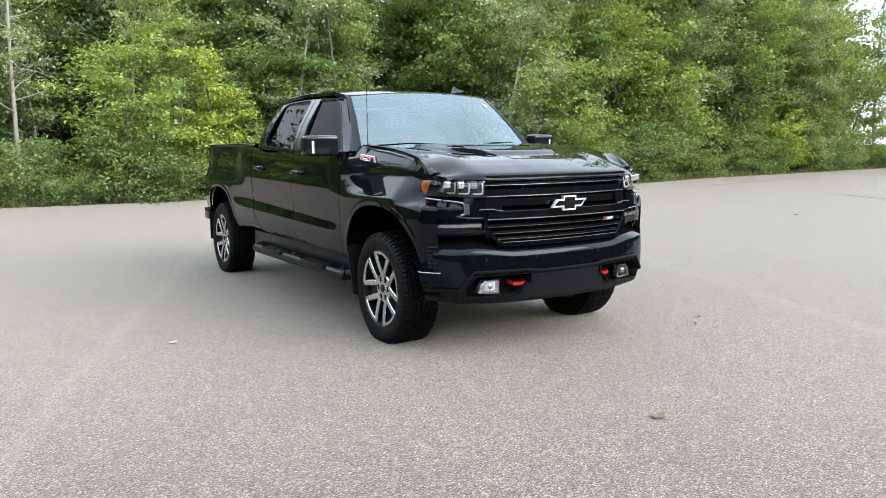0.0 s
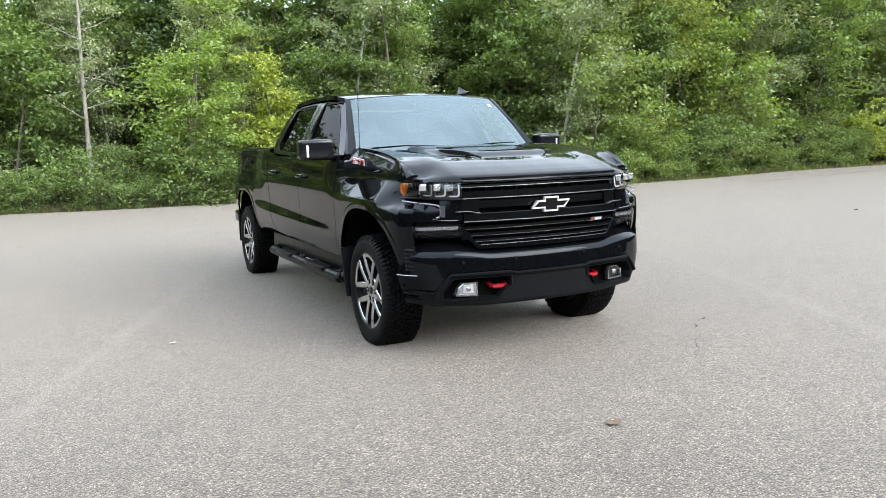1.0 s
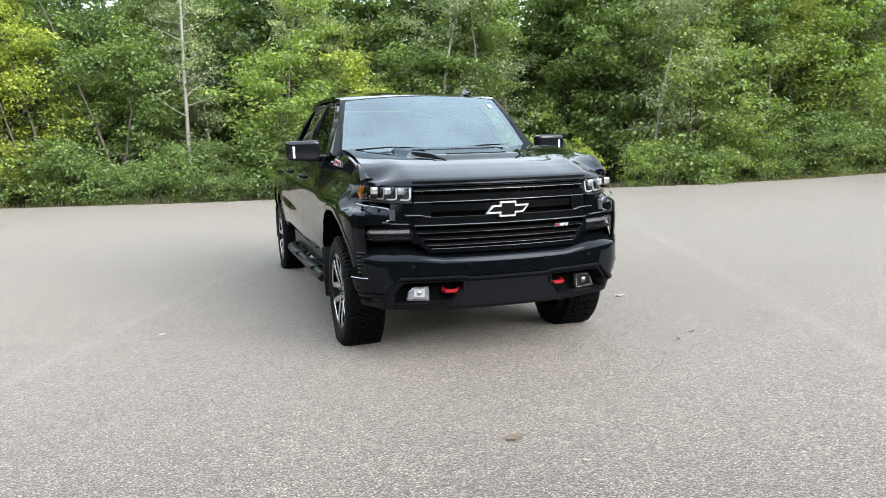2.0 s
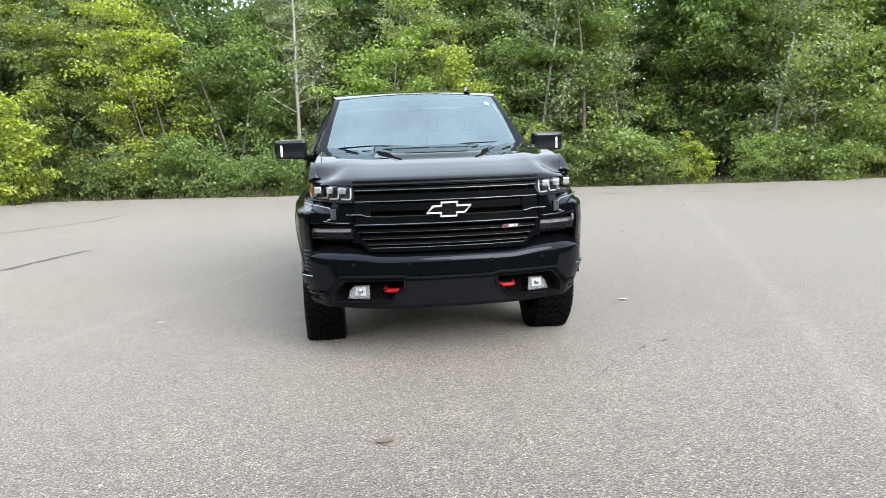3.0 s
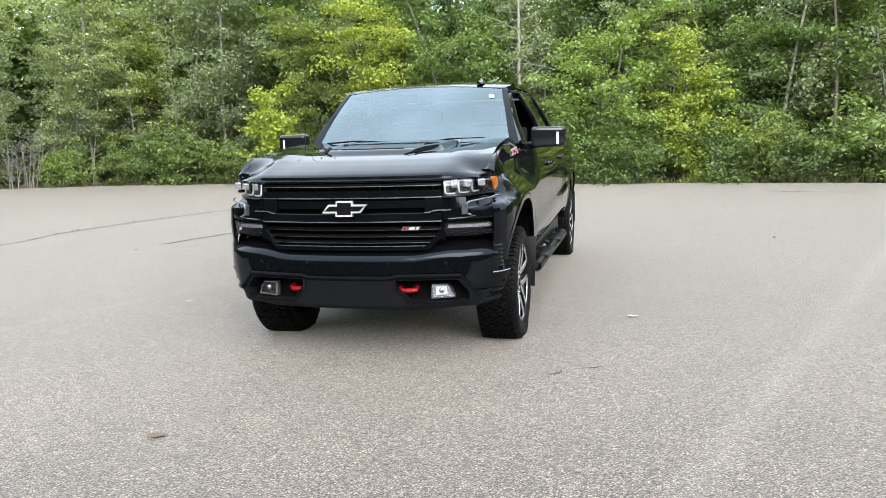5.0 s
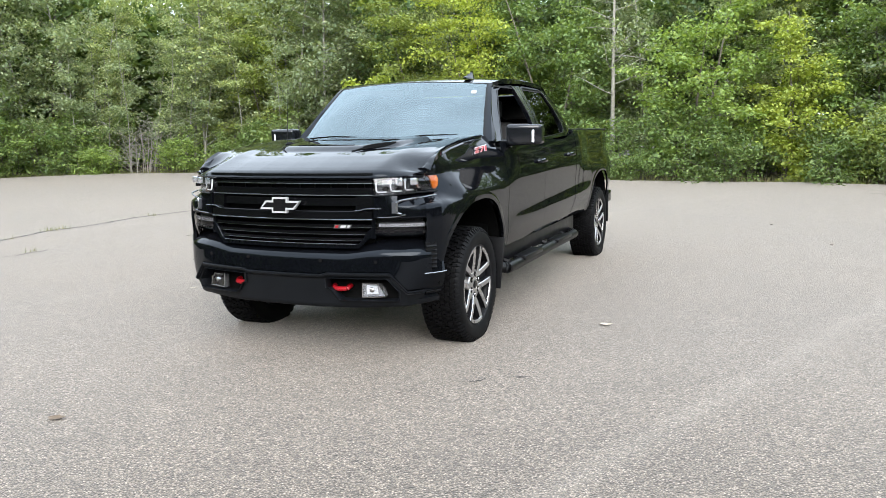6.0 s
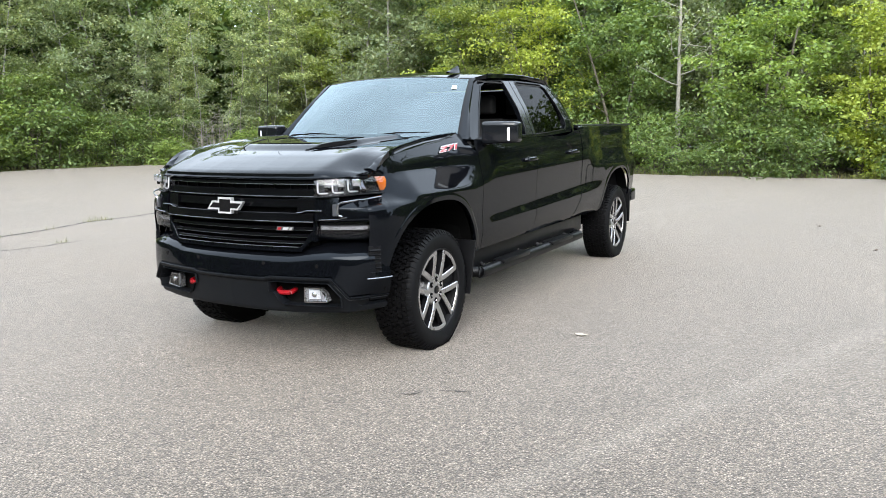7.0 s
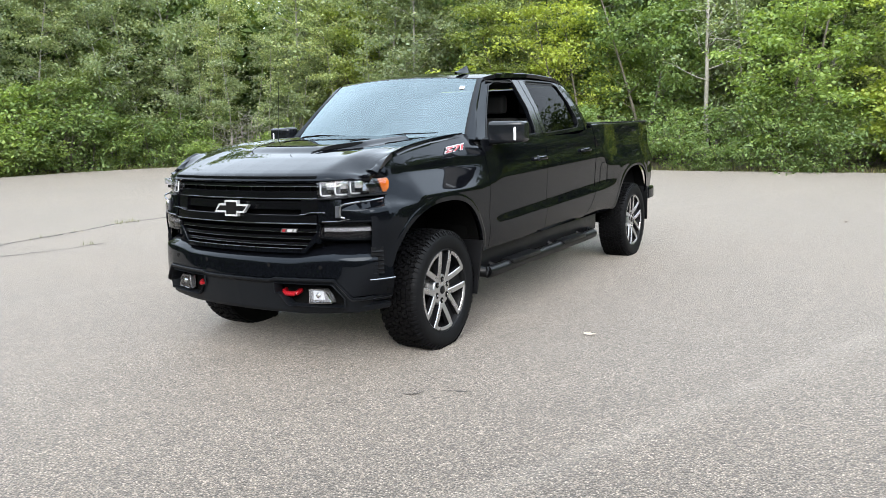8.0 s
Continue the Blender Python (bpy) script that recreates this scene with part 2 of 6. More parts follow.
def bend(p, d, length, steps, rng, wander, rise=0.0):
    """A wandering line from p along d."""
    pts, p, d = [Vector(p)], Vector(p), Vector(d).normalized()
    for _ in range(steps):
        d = (d + Vector((rng.uniform(-1, 1), rng.uniform(-1, 1), rng.uniform(-1, 1))) * wander + Vector((0, 0, rise))).normalized()
        p = p + d * (length / steps)
        pts.append(p)
    return pts


def plant(name, seed, height, spread, low, stems, limbs, leaves, size, green, bark, thick, label, category, clump=0.28, slim=0.55, bare=0.0, m=None, cap=5.6):
    """A tree or bush: stems, limbs with twigs, and a crown of clumps of leaves along them, thinner above the cap height."""
    rng, nr = random.Random(seed), np.random.default_rng(seed)
    root = thing(name, label, category, "trees and bushes along the edge of the lot", m)
    tv, tf, spots, weights = [], [], [], []
    for s in range(stems):
        lean = Vector((rng.uniform(-1, 1), rng.uniform(-1, 1), 0)) * (0.10 if stems == 1 else 0.28)
        start = Vector((rng.uniform(-1, 1), rng.uniform(-1, 1), 0)) * (0.0 if stems == 1 else 0.3 * spread) + Vector((0, 0, -0.15))
        h = height * (1.0 if s == 0 else rng.uniform(0.6, 0.95))
        line = bend(start, Vector((0, 0, 1)) + lean, h + 0.15, 9, rng, 0.05, 0.02)
        tube(tv, tf, line, [thick * (1 - 0.88 * k / 9) for k in range(10)], 7)
        for b in range(limbs):
            f = low + (1 - low) * ((b + rng.random()) / limbs)
            k = min(int(f * 9), 8)
            p = line[k].lerp(line[k + 1], f * 9 - k)
            a = rng.uniform(0, 2 * math.pi)
            reach = spread * rng.uniform(0.5, 1.15) * (1.0 - 0.72 * max(0.0, f - 0.35) ** 1.2) * (0.75 + 0.5 * min(1, f / 0.3) if low < 0.2 else 1)
            arm = bend(p, (math.cos(a), math.sin(a), rng.uniform(0.05, 0.6)), reach, 5, rng, 0.22, 0.04)
            r = thick * (1 - 0.85 * f) * 0.42
            tube(tv, tf, arm, [max(0.004, r * (1 - 0.85 * j / 5)) for j in range(6)], 4)
            for j in range(2, 6):
                twig = bend(arm[j], (rng.uniform(-1, 1), rng.uniform(-1, 1), rng.uniform(-0.3, 0.6)), reach * 0.35, 2, rng, 0.3)
                tube(tv, tf, twig, [max(0.003, r * 0.3), 0.003, 0.002], 3)
                if rng.random() > bare:
                    g = rng.choice((0.12, 0.5, 1.2, 2.2)) * (1.0 if p.z < cap else 0.45)
                    spots += [arm[j], twig[1], twig[2]]
                    weights += [g, 1.3 * g, 1.3 * g]
    link_mesh("trunk", tv, tf, bark, root, smooth=True)
    if leaves:
        w = np.array(weights) / sum(weights)
        pick = nr.choice(len(spots), leaves, p=w)
        c = np.array([tuple(p) for p in spots])[pick] + nr.normal(0, 1, (leaves, 3)) * np.array([clump, clump, clump * 0.42]) * 0.8
        c[:, 2] = np.maximum(c[:, 2], 0.04)
        crown = new("crown", leaf_mesh("crown", c, size, nr, green, slim=slim))
        crown.parent = root
    return root


def wood():
    rng = random.Random(11)
    bushes = [
        plant("bush", 1, 1.7, 1.0, 0.05, 6, 7, 4600, 0.115, G_FRESH, M_BARK, 0.02, "fresh green leafy bush at the pavement's edge", "bush", 0.17, 0.62),
        plant("bush", 2, 2.2, 1.2, 0.05, 7, 8, 5600, 0.11, G_MID, M_BARK, 0.022, "dense mid-green bush at the pavement's edge", "bush", 0.2, 0.58),
        plant("bush", 3, 1.3, 1.1, 0.03, 7, 6, 4000, 0.10, G_MID, M_BARK, 0.016, "low mid-green bush at the pavement's edge", "bush", 0.17, 0.55),
        plant("bush", 4, 2.0, 1.0, 0.05, 6, 7, 4200, 0.10, G_MID, M_BARK, 0.02, "mid-green bush with loose twigs", "bush", 0.2, 0.5),
        plant("bush", 5, 2.4, 0.9, 0.06, 4, 9, 4400, 0.115, G_LIME, M_BARK, 0.022, "yellow-green leafy bush at the wood's edge", "bush", 0.16, 0.66),
    ]
    trees = [
        plant("tree", 21, 7.5, 1.7, 0.05, 2, 26, 13000, 0.125, G_MID, M_BARK, 0.06, "young mid-green broadleaf tree in leaf to the ground", "tree", 0.25, 0.6),
        plant("tree", 22, 8.5, 1.5, 0.08, 1, 40, 12000, 0.11, G_GREY, M_PALE, 0.06, "slender grey-green poplar with a pale trunk", "tree", 0.26, 0.62, cap=9),
        plant("tree", 23, 6.5, 2.0, 0.05, 3, 20, 13500, 0.125, G_FRESH, M_BARK, 0.055, "bright green broadleaf tree with low branches", "tree", 0.26, 0.6),
        plant("tree", 25, 7.0, 1.6, 0.06, 2, 26, 11000, 0.11, G_LIME, M_BARK, 0.05, "yellow-green tree with thin branches", "tree", 0.24, 0.62),
    ]
    deep = [
        plant("tree", 24, 11.5, 2.6, 0.08, 1, 60, 11000, 0.21, G_DARK, M_BARK, 0.10, "tall dark green tree with a brown trunk", "tree", 0.34, 0.6, cap=9),
        plant("tree", 26, 10.3, 2.3, 0.08, 2, 38, 11000, 0.20, G_DARK, M_BARK, 0.08, "dark green tree with two stems", "tree", 0.32, 0.6, cap=9),
        plant("tree", 27, 10.8, 2.3, 0.08, 1, 60, 11000, 0.19, G_MID, M_BARK, 0.09, "tall mid-green tree deep in the wood", "tree", 0.32, 0.6, cap=9),
    ]

    def stand(src, x, y, s):
        c = copy_thing(src, pose(x, y, -0.04, rng.uniform(-3, 3), rng.uniform(-3, 3), rng.uniform(0, 360)))
        c.scale = (s, s, s * rng.uniform(0.92, 1.1))
        return c

    # single plants that stand out, each at its place
    b, t = bushes, trees
    clear = []
    plant("tree", 33, 4.7, 1.0, 0.05, 2, 22, 7500, 0.115, G_LIME, M_BARK, 0.045, "yellow-green young tree in front of the darker wood", "tree", 0.2, 0.65, 0.0, pose(2.85, 18.9, -0.04))
    plant("tree", 34, 3.3, 0.8, 0.04, 3, 14, 6500, 0.125, G_LIME, M_BARK, 0.03, "slim yellow-green young tree at the pavement's edge", "tree", 0.17, 0.65, 0.0, pose(-10.45, 19.0, -0.04))
    clear += [(-21.4, 20.1), (-21.0, 19.8), (2.95, 19.0), (-10.45, 19.0), (-10.0, 18.6)]
    for src, x, y, s in ((b[0], -14.9, 21.0, 1.15), (t[3], -6.4, 20.6, 1.0), (t[3], -17.4, 23.0, 1.12), (b[0], 7.7, 17.4, 1.25),
                         (b[4], 4.9, 17.9, 0.72), (t[0], 5.8, 20.4, 1.0), (t[0], -4.3, 21.2, 1.05), (b[4], 29.5, 18.4, 1.1), (t[3], 33.0, 20.0, 0.9), (b[0], 25.5, 17.9, 0.75), (t[3], -9.0, 22.0, 1.0), (b[1], 19.5, 16.9, 1.1), (b[2], -23.4, 19.4, 0.95), (b[1], -25.6, 17.0, 1.0), (b[0], -26.2, 13.0, 1.1), (b[1], -25.9, 15.2, 1.45), (b[3], -26.6, 12.0, 1.5), (b[1], -27.2, 13.6, 1.6), (b[3], -25.0, 18.3, 1.2), (t[1], -27.6, 14.6, 1.0), (t[1], -28.3, 12.2, 1.05), (t[1], -26.6, 17.4, 1.0), (t[2], -27.4, 16.0, 0.95), (b[2], -24.3, 19.0, 1.2), (b[0], 5.6, 17.6, 0.8), (b[2], 4.0, 17.9, 1.0), (b[2], 6.5, 17.2, 1.0), (b[2], 8.8, 16.8, 0.9), (b[4], 9.8, 16.5, 0.55), (b[1], -24.6, 20.4, 1.3), (t[1], -25.2, 21.4, 0.9)):
        stand(src, x, y, s)
        clear.append((x, y))

    def along(step, lo, hi, kinds, s0, s1):
        for x, y, nx, ny in edge_points(step):
            if y < 9 or x > 41:
                continue
            d = rng.uniform(lo, hi)
            px, py = x + nx * d + rng.uniform(-0.4, 0.4), y + ny * d
            if any(math.hypot(px - cx, py - cy) < 1.0 for cx, cy in clear):
                continue
            # open views of the pale trunk and of the slim brown one
            if lo > 1.5 and any(abs(px - tx) < 1.5 and py < ty for tx, ty in ((-2.05, 20.8), (7.1, 19.6), (17.2, 18.0))):
                continue
            # a dark hollow under the tall trees
            if lo > 1.5 and hi < 3 and 4.5 < px < 11.5 and rng.random() < 0.55:
                continue
            far = 1.0 + 0.38 * min(1.0, max(0.0, (abs(x - 2) - 10) / 12)) * (lo > 1.5)
            pool = kinds if x > -12 or lo < 1.5 or lo > 5.5 else [(k, q * (6.0 if k is t[1] else 1.6 if k is t[2] else 0.25)) for k, q in kinds]
            if -25.5 < px < -19.0 and py < 21.8 and (1.5 < lo < 3 or (lo < 1.5 and rng.random() < 0.4)):
                continue
            stand(rng.choices([k for k, _ in pool], [q for _, q in pool])[0], px, py, rng.uniform(s0, s1) * far)

    along(1.25, 0.5, 1.2, [(b[0], 3), (b[1], 2), (b[2], 4), (b[3], 2), (b[4], 0.5)], 0.6, 1.05)
    along(1.9, 1.7, 2.9, [(b[1], 1), (t[0], 3), (t[1], 3), (t[2], 2.5), (t[3], 0.9)], 0.72, 1.08)
    along(2.0, 3.4, 5.0, [(t[0], 2), (t[1], 2.5), (deep[2], 2), (deep[1], 1)], 0.72, 0.95)
    along(2.1, 5.8, 8.0, [(d, 1) for d in deep], 0.74, 0.92)
    along(2.4, 9.0, 12.0, [(d, 1) for d in deep], 0.78, 0.98)
    # the models themselves stand deep in the wood
    for k, o in enumerate(bushes + trees + deep):
        o.matrix_basis = pose(-26 + 5.2 * k, 34, -0.04)
    # a pale bare-limbed trunk, a brown one, and thin grey stems with few leaves
    plant("tree", 41, 8.5, 1.5, 0.30, 1, 34, 900, 0.10, G_GREY, M_PALE, 0.085, "pale grey half-dead tree with bare branches", "tree", 0.2, 0.6, 0.75, pose(-2.05, 20.45, -0.04))
    plant("tree", 42, 8.5, 1.4, 0.42, 1, 18, 4200, 0.12, G_MID, M_BARK, 0.075, "slim brown-trunked tree, bare below", "tree", 0.25, 0.6, 0.2, pose(7.1, 19.3, -0.04))
    plant("tree", 46, 8.5, 1.4, 0.42, 1, 18, 4200, 0.12, G_MID, M_BARK, 0.07, "slim brown-trunked tree, bare below", "tree", 0.25, 0.6, 0.2, pose(17.2, 17.6, -0.04))
    for k, (x, y) in enumerate(((-24.3, 19.3), (-23.5, 20.0), (-22.7, 20.6), (-21.9, 21.0), (-21.1, 21.3), (-20.4, 21.6), (-19.7, 21.7), (-23.9, 20.9), (-17.6, 21.9), (-15.4, 22.0))):
        plant("tree", 50 + k, 6.2 + 0.4 * (k % 3), 0.9, 0.25, 1 + k % 2, 18, 3200, 0.10, G_GREY, M_DEAD, 0.024, "thin pale grey sapling with few leaves", "tree", 0.2, 0.55, 0.35, pose(x, y, -0.04))
    plant("bush", 60, 2.3, 1.3, 0.1, 10, 7, 0, 0.1, G_GREY, M_DEAD, 0.024, "bare dead grey shrub at the wood's edge", "bush", 0.2, 0.55, 0, pose(-21.4, 20.1, -0.04))


wood()


def far_wood():
    """The wood that closes the lot at the back, the sides and far in: no single tree can be told apart there."""
    nr = np.random.default_rng(8)

    def mass(name, spots, n, size, label):
        c = []
        for x, y, h, r in spots:
            p = nr.normal(0, 1, (n, 3)) * np.array([r * 0.55, r * 0.55, h * 0.26]) + np.array([x, y, h * 0.48])
            c.append(p[p[:, 2] > 0])
        ob = new(name, leaf_mesh(name, np.concatenate(c), size, nr, G_DARK, slim=0.8))
        tagged(ob, label, "trees", kind="stuff")

    back = [(-62 + 128 * k / 130 + nr.normal(0, 0.6), -48 - 6 * nr.random(), nr.uniform(11, 15), nr.uniform(2.4, 3.6)) for k in range(150)]
    west = [(-29.5 - 5 * nr.random() - (12 if k > 54 else 0), -46 + 80 * k / 90, nr.uniform(9, 12.5), nr.uniform(2.0, 3.0)) for k in range(90)]
    east = [(57 + 4 * nr.random(), -46 + 66 * k / 60, nr.uniform(9, 13), nr.uniform(2.2, 3.2)) for k in range(60)]
    mass("far_trees", back + west + east, 900, 0.85, "far dark green woods round the lot")
    deep = [(-45 + 105 * k / 120, 35 + 6 * nr.random(), nr.uniform(8, 11), nr.uniform(2.0, 3.0)) for k in range(120)]
    deep += [(-36 + 16 * k / 40 + nr.normal(0, 0.4), 20 + 12 * k / 40 + 3 * nr.random(), nr.uniform(7.5, 10), nr.uniform(1.8, 2.6)) for k in range(40)]
    deep += [(-33 - 3 * nr.random(), 8 + 14 * k / 20, nr.uniform(7.5, 10), nr.uniform(1.8, 2.6)) for k in range(20)]
    mass("deep_woods", deep, 700, 0.5, "dark green woods behind the first trees")


far_wood()


# ---------- small things on the pavement ----------
M_CRACK = plain("dark_crack_filler", (0.05, 0.045, 0.04), 0.9, vary=0.4, scale=40, bumpy=0.004)
M_STAIN = plain("damp_dirt", (0.085, 0.073, 0.062), 0.85, vary=0.35, scale=12, bumpy=0.002)


def crack(points, width, seed, material, label, z=0.004):
    """An uneven narrow strip along a wandering line."""
    rng = random.Random(seed)
    pts = []
    for (x0, y0), (x1, y1) in zip(points, points[1:]):
        n = max(2, int(math.hypot(x1 - x0, y1 - y0) / 0.07))
        pts += [(x0 + (x1 - x0) * i / n + rng.gauss(0, 0.012), y0 + (y1 - y0) * i / n + rng.gauss(0, 0.012)) for i in range(n)]
    pts.append(points[-1])
    verts, faces = [], []
    for i, (x, y) in enumerate(pts):
        a, b = pts[max(0, i - 1)], pts[min(len(pts) - 1, i + 1)]
        d = Vector((b[0] - a[0], b[1] - a[1])).normalized()
        f = min(1.0, i / 3, (len(pts) - 1 - i) / 3)
        w = width * rng.uniform(0.25, 1.0) * (0.15 + 0.85 * f)
        verts += [(x - d.y * w, y + d.x * w, z), (x + d.y * w * rng.uniform(0.5, 1), y - d.x * w, z)]
    for i in range(len(pts) - 1):
        faces.append((2 * i, 2 * i + 1, 2 * i + 3, 2 * i + 2))
    tagged(link_mesh("crack", verts, faces, material), label, "crack", "cracks in the pavement", kind="structure")


crack([(-6.6, 0.0), (-7.3, 1.8), (-7.45, 2.8), (-7.75, 3.8), (-7.7, 4.7), (-7.9, 5.8), (-7.8, 6.9), (-7.6, 8.0), (-7.2, 9.6), (-6.1, 11.6), (-5.8, 13.0)], 0.052, 1, M_CRACK, "long dark crack with dry grass growing in it")
crack([(-6.4, 0.2), (-6.1, 1.1), (-5.9, 1.8), (-5.9, 2.4)], 0.032, 2, M_CRACK, "short branching dark crack")
crack([(-5.05, 4.5), (-4.9, 5.1), (-4.5, 6.35)], 0.065, 3, M_CRACK, "dark streak in the pavement", 0.005)
crack([(16.6, 7.6), (16.1, 6.8), (15.5, 5.4), (15.2, 4.6)], 0.075, 4, M_CRACK, "dark streak in the pavement", 0.005)
crack([(4.6, 13.9), (5.6, 13.5), (6.7, 13.3)], 0.09, 5, M_STAIN, "dark damp streak near the pavement's edge", 0.005)
crack([(7.8, 12.9), (8.6, 12.7)], 0.07, 6, M_STAIN, "dark damp streak near the pavement's edge", 0.005)
crack([(9.4, 12.7), (10.3, 12.7)], 0.08, 7, M_STAIN, "dark damp streak near the pavement's edge", 0.005)
crack([(16.5, 12.6), (19.0, 12.9), (22.5, 13.6), (26.0, 14.4)], 0.07, 12, M_STAIN, "dark damp streak near the pavement's edge", 0.005)
crack([(1.24, -0.97), (1.31, -0.90), (1.33, -0.84)], 0.03, 8, M_CRACK, "short dark tar mark")
crack([(1.44, -0.79), (1.50, -0.76), (1.57, -0.72)], 0.028, 9, M_CRACK, "short dark tar mark")
crack([(0.72, -1.5), (0.95, -1.28), (1.12, -1.14)], 0.004, 10, M_CRACK, "hairline crack")
crack([(-0.25, -0.93), (-0.05, -0.95)], 0.012, 11, M_CRACK, "short dark tar mark")


def fallen_leaf(x, y, size, turn, material, label, curl=0.3):
    verts, faces = [], []
    outline = [(0, 0.0), (0.12, 0.22), (0.3, 0.30), (0.38, 0.42), (0.55, 0.26), (0.75, 0.2), (1.0, 0.0)]
    for u, w in outline:
        h = 0.004 + curl * size * (abs(u - 0.45) ** 1.5)
        verts += [(u * size - size / 2, w * size, h + 0.16 * size * w), (u * size - size / 2, 0, h), (u * size - size / 2, -w * size, h + 0.22 * size * w)]
    for i in range(len(outline) - 1):
        a = 3 * i
        faces += [(a, a + 1, a + 4, a + 3), (a + 1, a + 2, a + 5, a + 4)]
    ob = link_mesh("fallen_leaf", verts, faces, material)
    ob.matrix_basis = pose(x, y, 0.0, 0, 0, turn)
    tagged(ob, label, "leaf", "fallen leaves")


M_LEAF_BROWN = plain("dry_brown_leaf", (0.11, 0.075, 0.045), 0.7, vary=0.3, scale=60)
M_LEAF_PALE = plain("dry_pale_leaf", (0.42, 0.36, 0.28), 0.7, vary=0.25, scale=60)
for x, y, size, turn, pale in ((-0.52, -2.24, 0.10, 20, 0), (1.74, 0.66, 0.10, 5, 1), (-2.25, 0.81, 0.07, 40, 1), (3.5, 5.5, 0.09, 80, 0), (10.2, 4.3, 0.14, 10, 0), (2.8, 7.5, 0.09, 120, 0), (-5.1, 4.0, 0.08, 10, 0), (6.2, 9.4, 0.1, 60, 0), (-3.6, 9.2, 0.09, 200, 0)):
    fallen_leaf(x, y, size, turn, M_LEAF_PALE if pale else M_LEAF_BROWN, "curled pale dry leaf on the pavement" if pale else "curled brown dry leaf on the pavement")


def grass():
    """Dry grass and weeds along the wood's edge and in the long crack."""
    nr = np.random.default_rng(3)
    spots = []
    for x, y, nx, ny in edge_points(0.16):
        if y > 8 and x < 41:
            for _ in range(5):
                d = nr.uniform(-0.15, 0.7)
                spots.append((x + nx * d + nr.normal(0, 0.1), y + ny * d, 0.0))
    for x, y, n in ((-7.78, 3.9, 10), (-7.74, 4.1, 5), (-7.45, 2.9, 2), (-7.85, 6.2, 3), (-7.7, 7.6, 2), (-5.95, 2.0, 3), (-7.3, 2.2, 2)):
        for _ in range(n):
            spots.append((x + nr.normal(0, 0.035), y + nr.normal(0, 0.06), 0.0))
    verts, faces = [], []
    for x, y, _ in spots:
        for _ in range(4):
            a, h, lean = nr.uniform(0, 6.28), nr.uniform(0.06, 0.24) * (0.4 if abs(x + 7) < 1.6 and y < 12 else 1.0), nr.uniform(0.1, 0.6)
            dx, dy = math.cos(a), math.sin(a)
            bx, by = x + nr.normal(0, 0.05), y + nr.normal(0, 0.05)
            n = len(verts)
            verts += [(bx - dy * 0.006, by + dx * 0.006, -0.05), (bx + dy * 0.006, by - dx * 0.006, -0.05), (bx + dx * h * lean, by + dy * h * lean, h)]
            faces.append((n, n + 1, n + 2))
    ob = link_mesh("grass", verts, faces, G_DRY)
    tagged(ob, "dry grass and weeds along the pavement's edge", "grass", kind="stuff")


grass()
# ---------- pickup truck: front axle over y = 0, nose towards -y ----------
M_PAINT = plain("gloss_black_paint", (0.0022, 0.0025, 0.0034), 0.03, vary=0.2, scale=8, coat=0.0, spec=0.21, tint=(0.88, 0.97, 1.08))
M_TRIM = plain("satin_black_plastic", (0.0035, 0.0036, 0.0042), 0.36, vary=0.2, scale=120, bumpy=0.0004, spec=0.18)
M_VALANCE = plain("dark_grey_moulded_plastic", (0.0042, 0.0050, 0.0064), 0.42, vary=0.15, scale=150, bumpy=0.0003, spec=0.18)
M_MIRROR = plain("dark_grey_satin_cap", (0.007, 0.0078, 0.0095), 0.13, vary=0.12, scale=60)
M_DARK = plain("matte_black_void", (0.0025, 0.0025, 0.0025), 0.85, vary=0.3, scale=30, spec=0.06)
M_GRILLE = plain("black_grille_plastic", (0.002, 0.0021, 0.0026), 0.16, vary=0.2, scale=80, spec=0.24)
M_RUBBER = plain("tyre_rubber", (0.0035, 0.0035, 0.004), 0.6, vary=0.3, scale=50, bumpy=0.0008, spec=0.13)
M_MACHINED = plain("machined_aluminium", (0.56, 0.56, 0.57), 0.28, 1.0, vary=0.08, scale=90)
M_WHEEL_DARK = plain("dark_painted_alloy", (0.006, 0.006, 0.007), 0.35, 0.0, vary=0.15, scale=60, spec=0.25)
M_CHROME = plain("dark_chrome", (0.62, 0.62, 0.64), 0.12, 1.0, vary=0.06, scale=60)
M_EDGE = plain("dark_bright_edge", (0.27, 0.275, 0.29), 0.24, 1.0, vary=0.06, scale=60)
M_HOOK = plain("clear_light_guide", (0.6, 0.61, 0.63), 0.25, vary=0.06, scale=60)
M_SILVER = plain("satin_silver", (0.8, 0.8, 0.81), 0.34, 0.7, vary=0.05, scale=60)
M_RED = plain("red_enamel", (0.27, 0.005, 0.010), 0.3, vary=0.1, scale=60)
M_AMBER = plain("amber_lens", (0.38, 0.09, 0.006), 0.12, vary=0.25, scale=90, coat=0.6)
M_REDLENS = plain("red_tail_lens", (0.11, 0.005, 0.005), 0.1, vary=0.1, scale=60, coat=0.6)
M_WHITE = plain("white_plastic", (0.75, 0.75, 0.74), 0.35, vary=0.05, scale=60)
M_REFLECTOR = plain("bright_reflector", (0.62, 0.63, 0.66), 0.16, 0.85, vary=0.15, scale=140, bumpy=0.002)
M_LAMP = plain("lamp_housing", (0.06, 0.062, 0.068), 0.25, 0.6, vary=0.4, scale=25)
M_PAD = plain("grey_satin_pad", (0.035, 0.037, 0.042), 0.3, vary=0.1, scale=60)
M_SEAT = plain("black_upholstery", (0.02, 0.02, 0.021), 0.7, vary=0.2, scale=200, bumpy=0.0005)
M_GLASS = glassy("windscreen_glass", (0.42, 0.5, 0.5), 2.35, 0.0, (0.78, 0.94, 1.0))
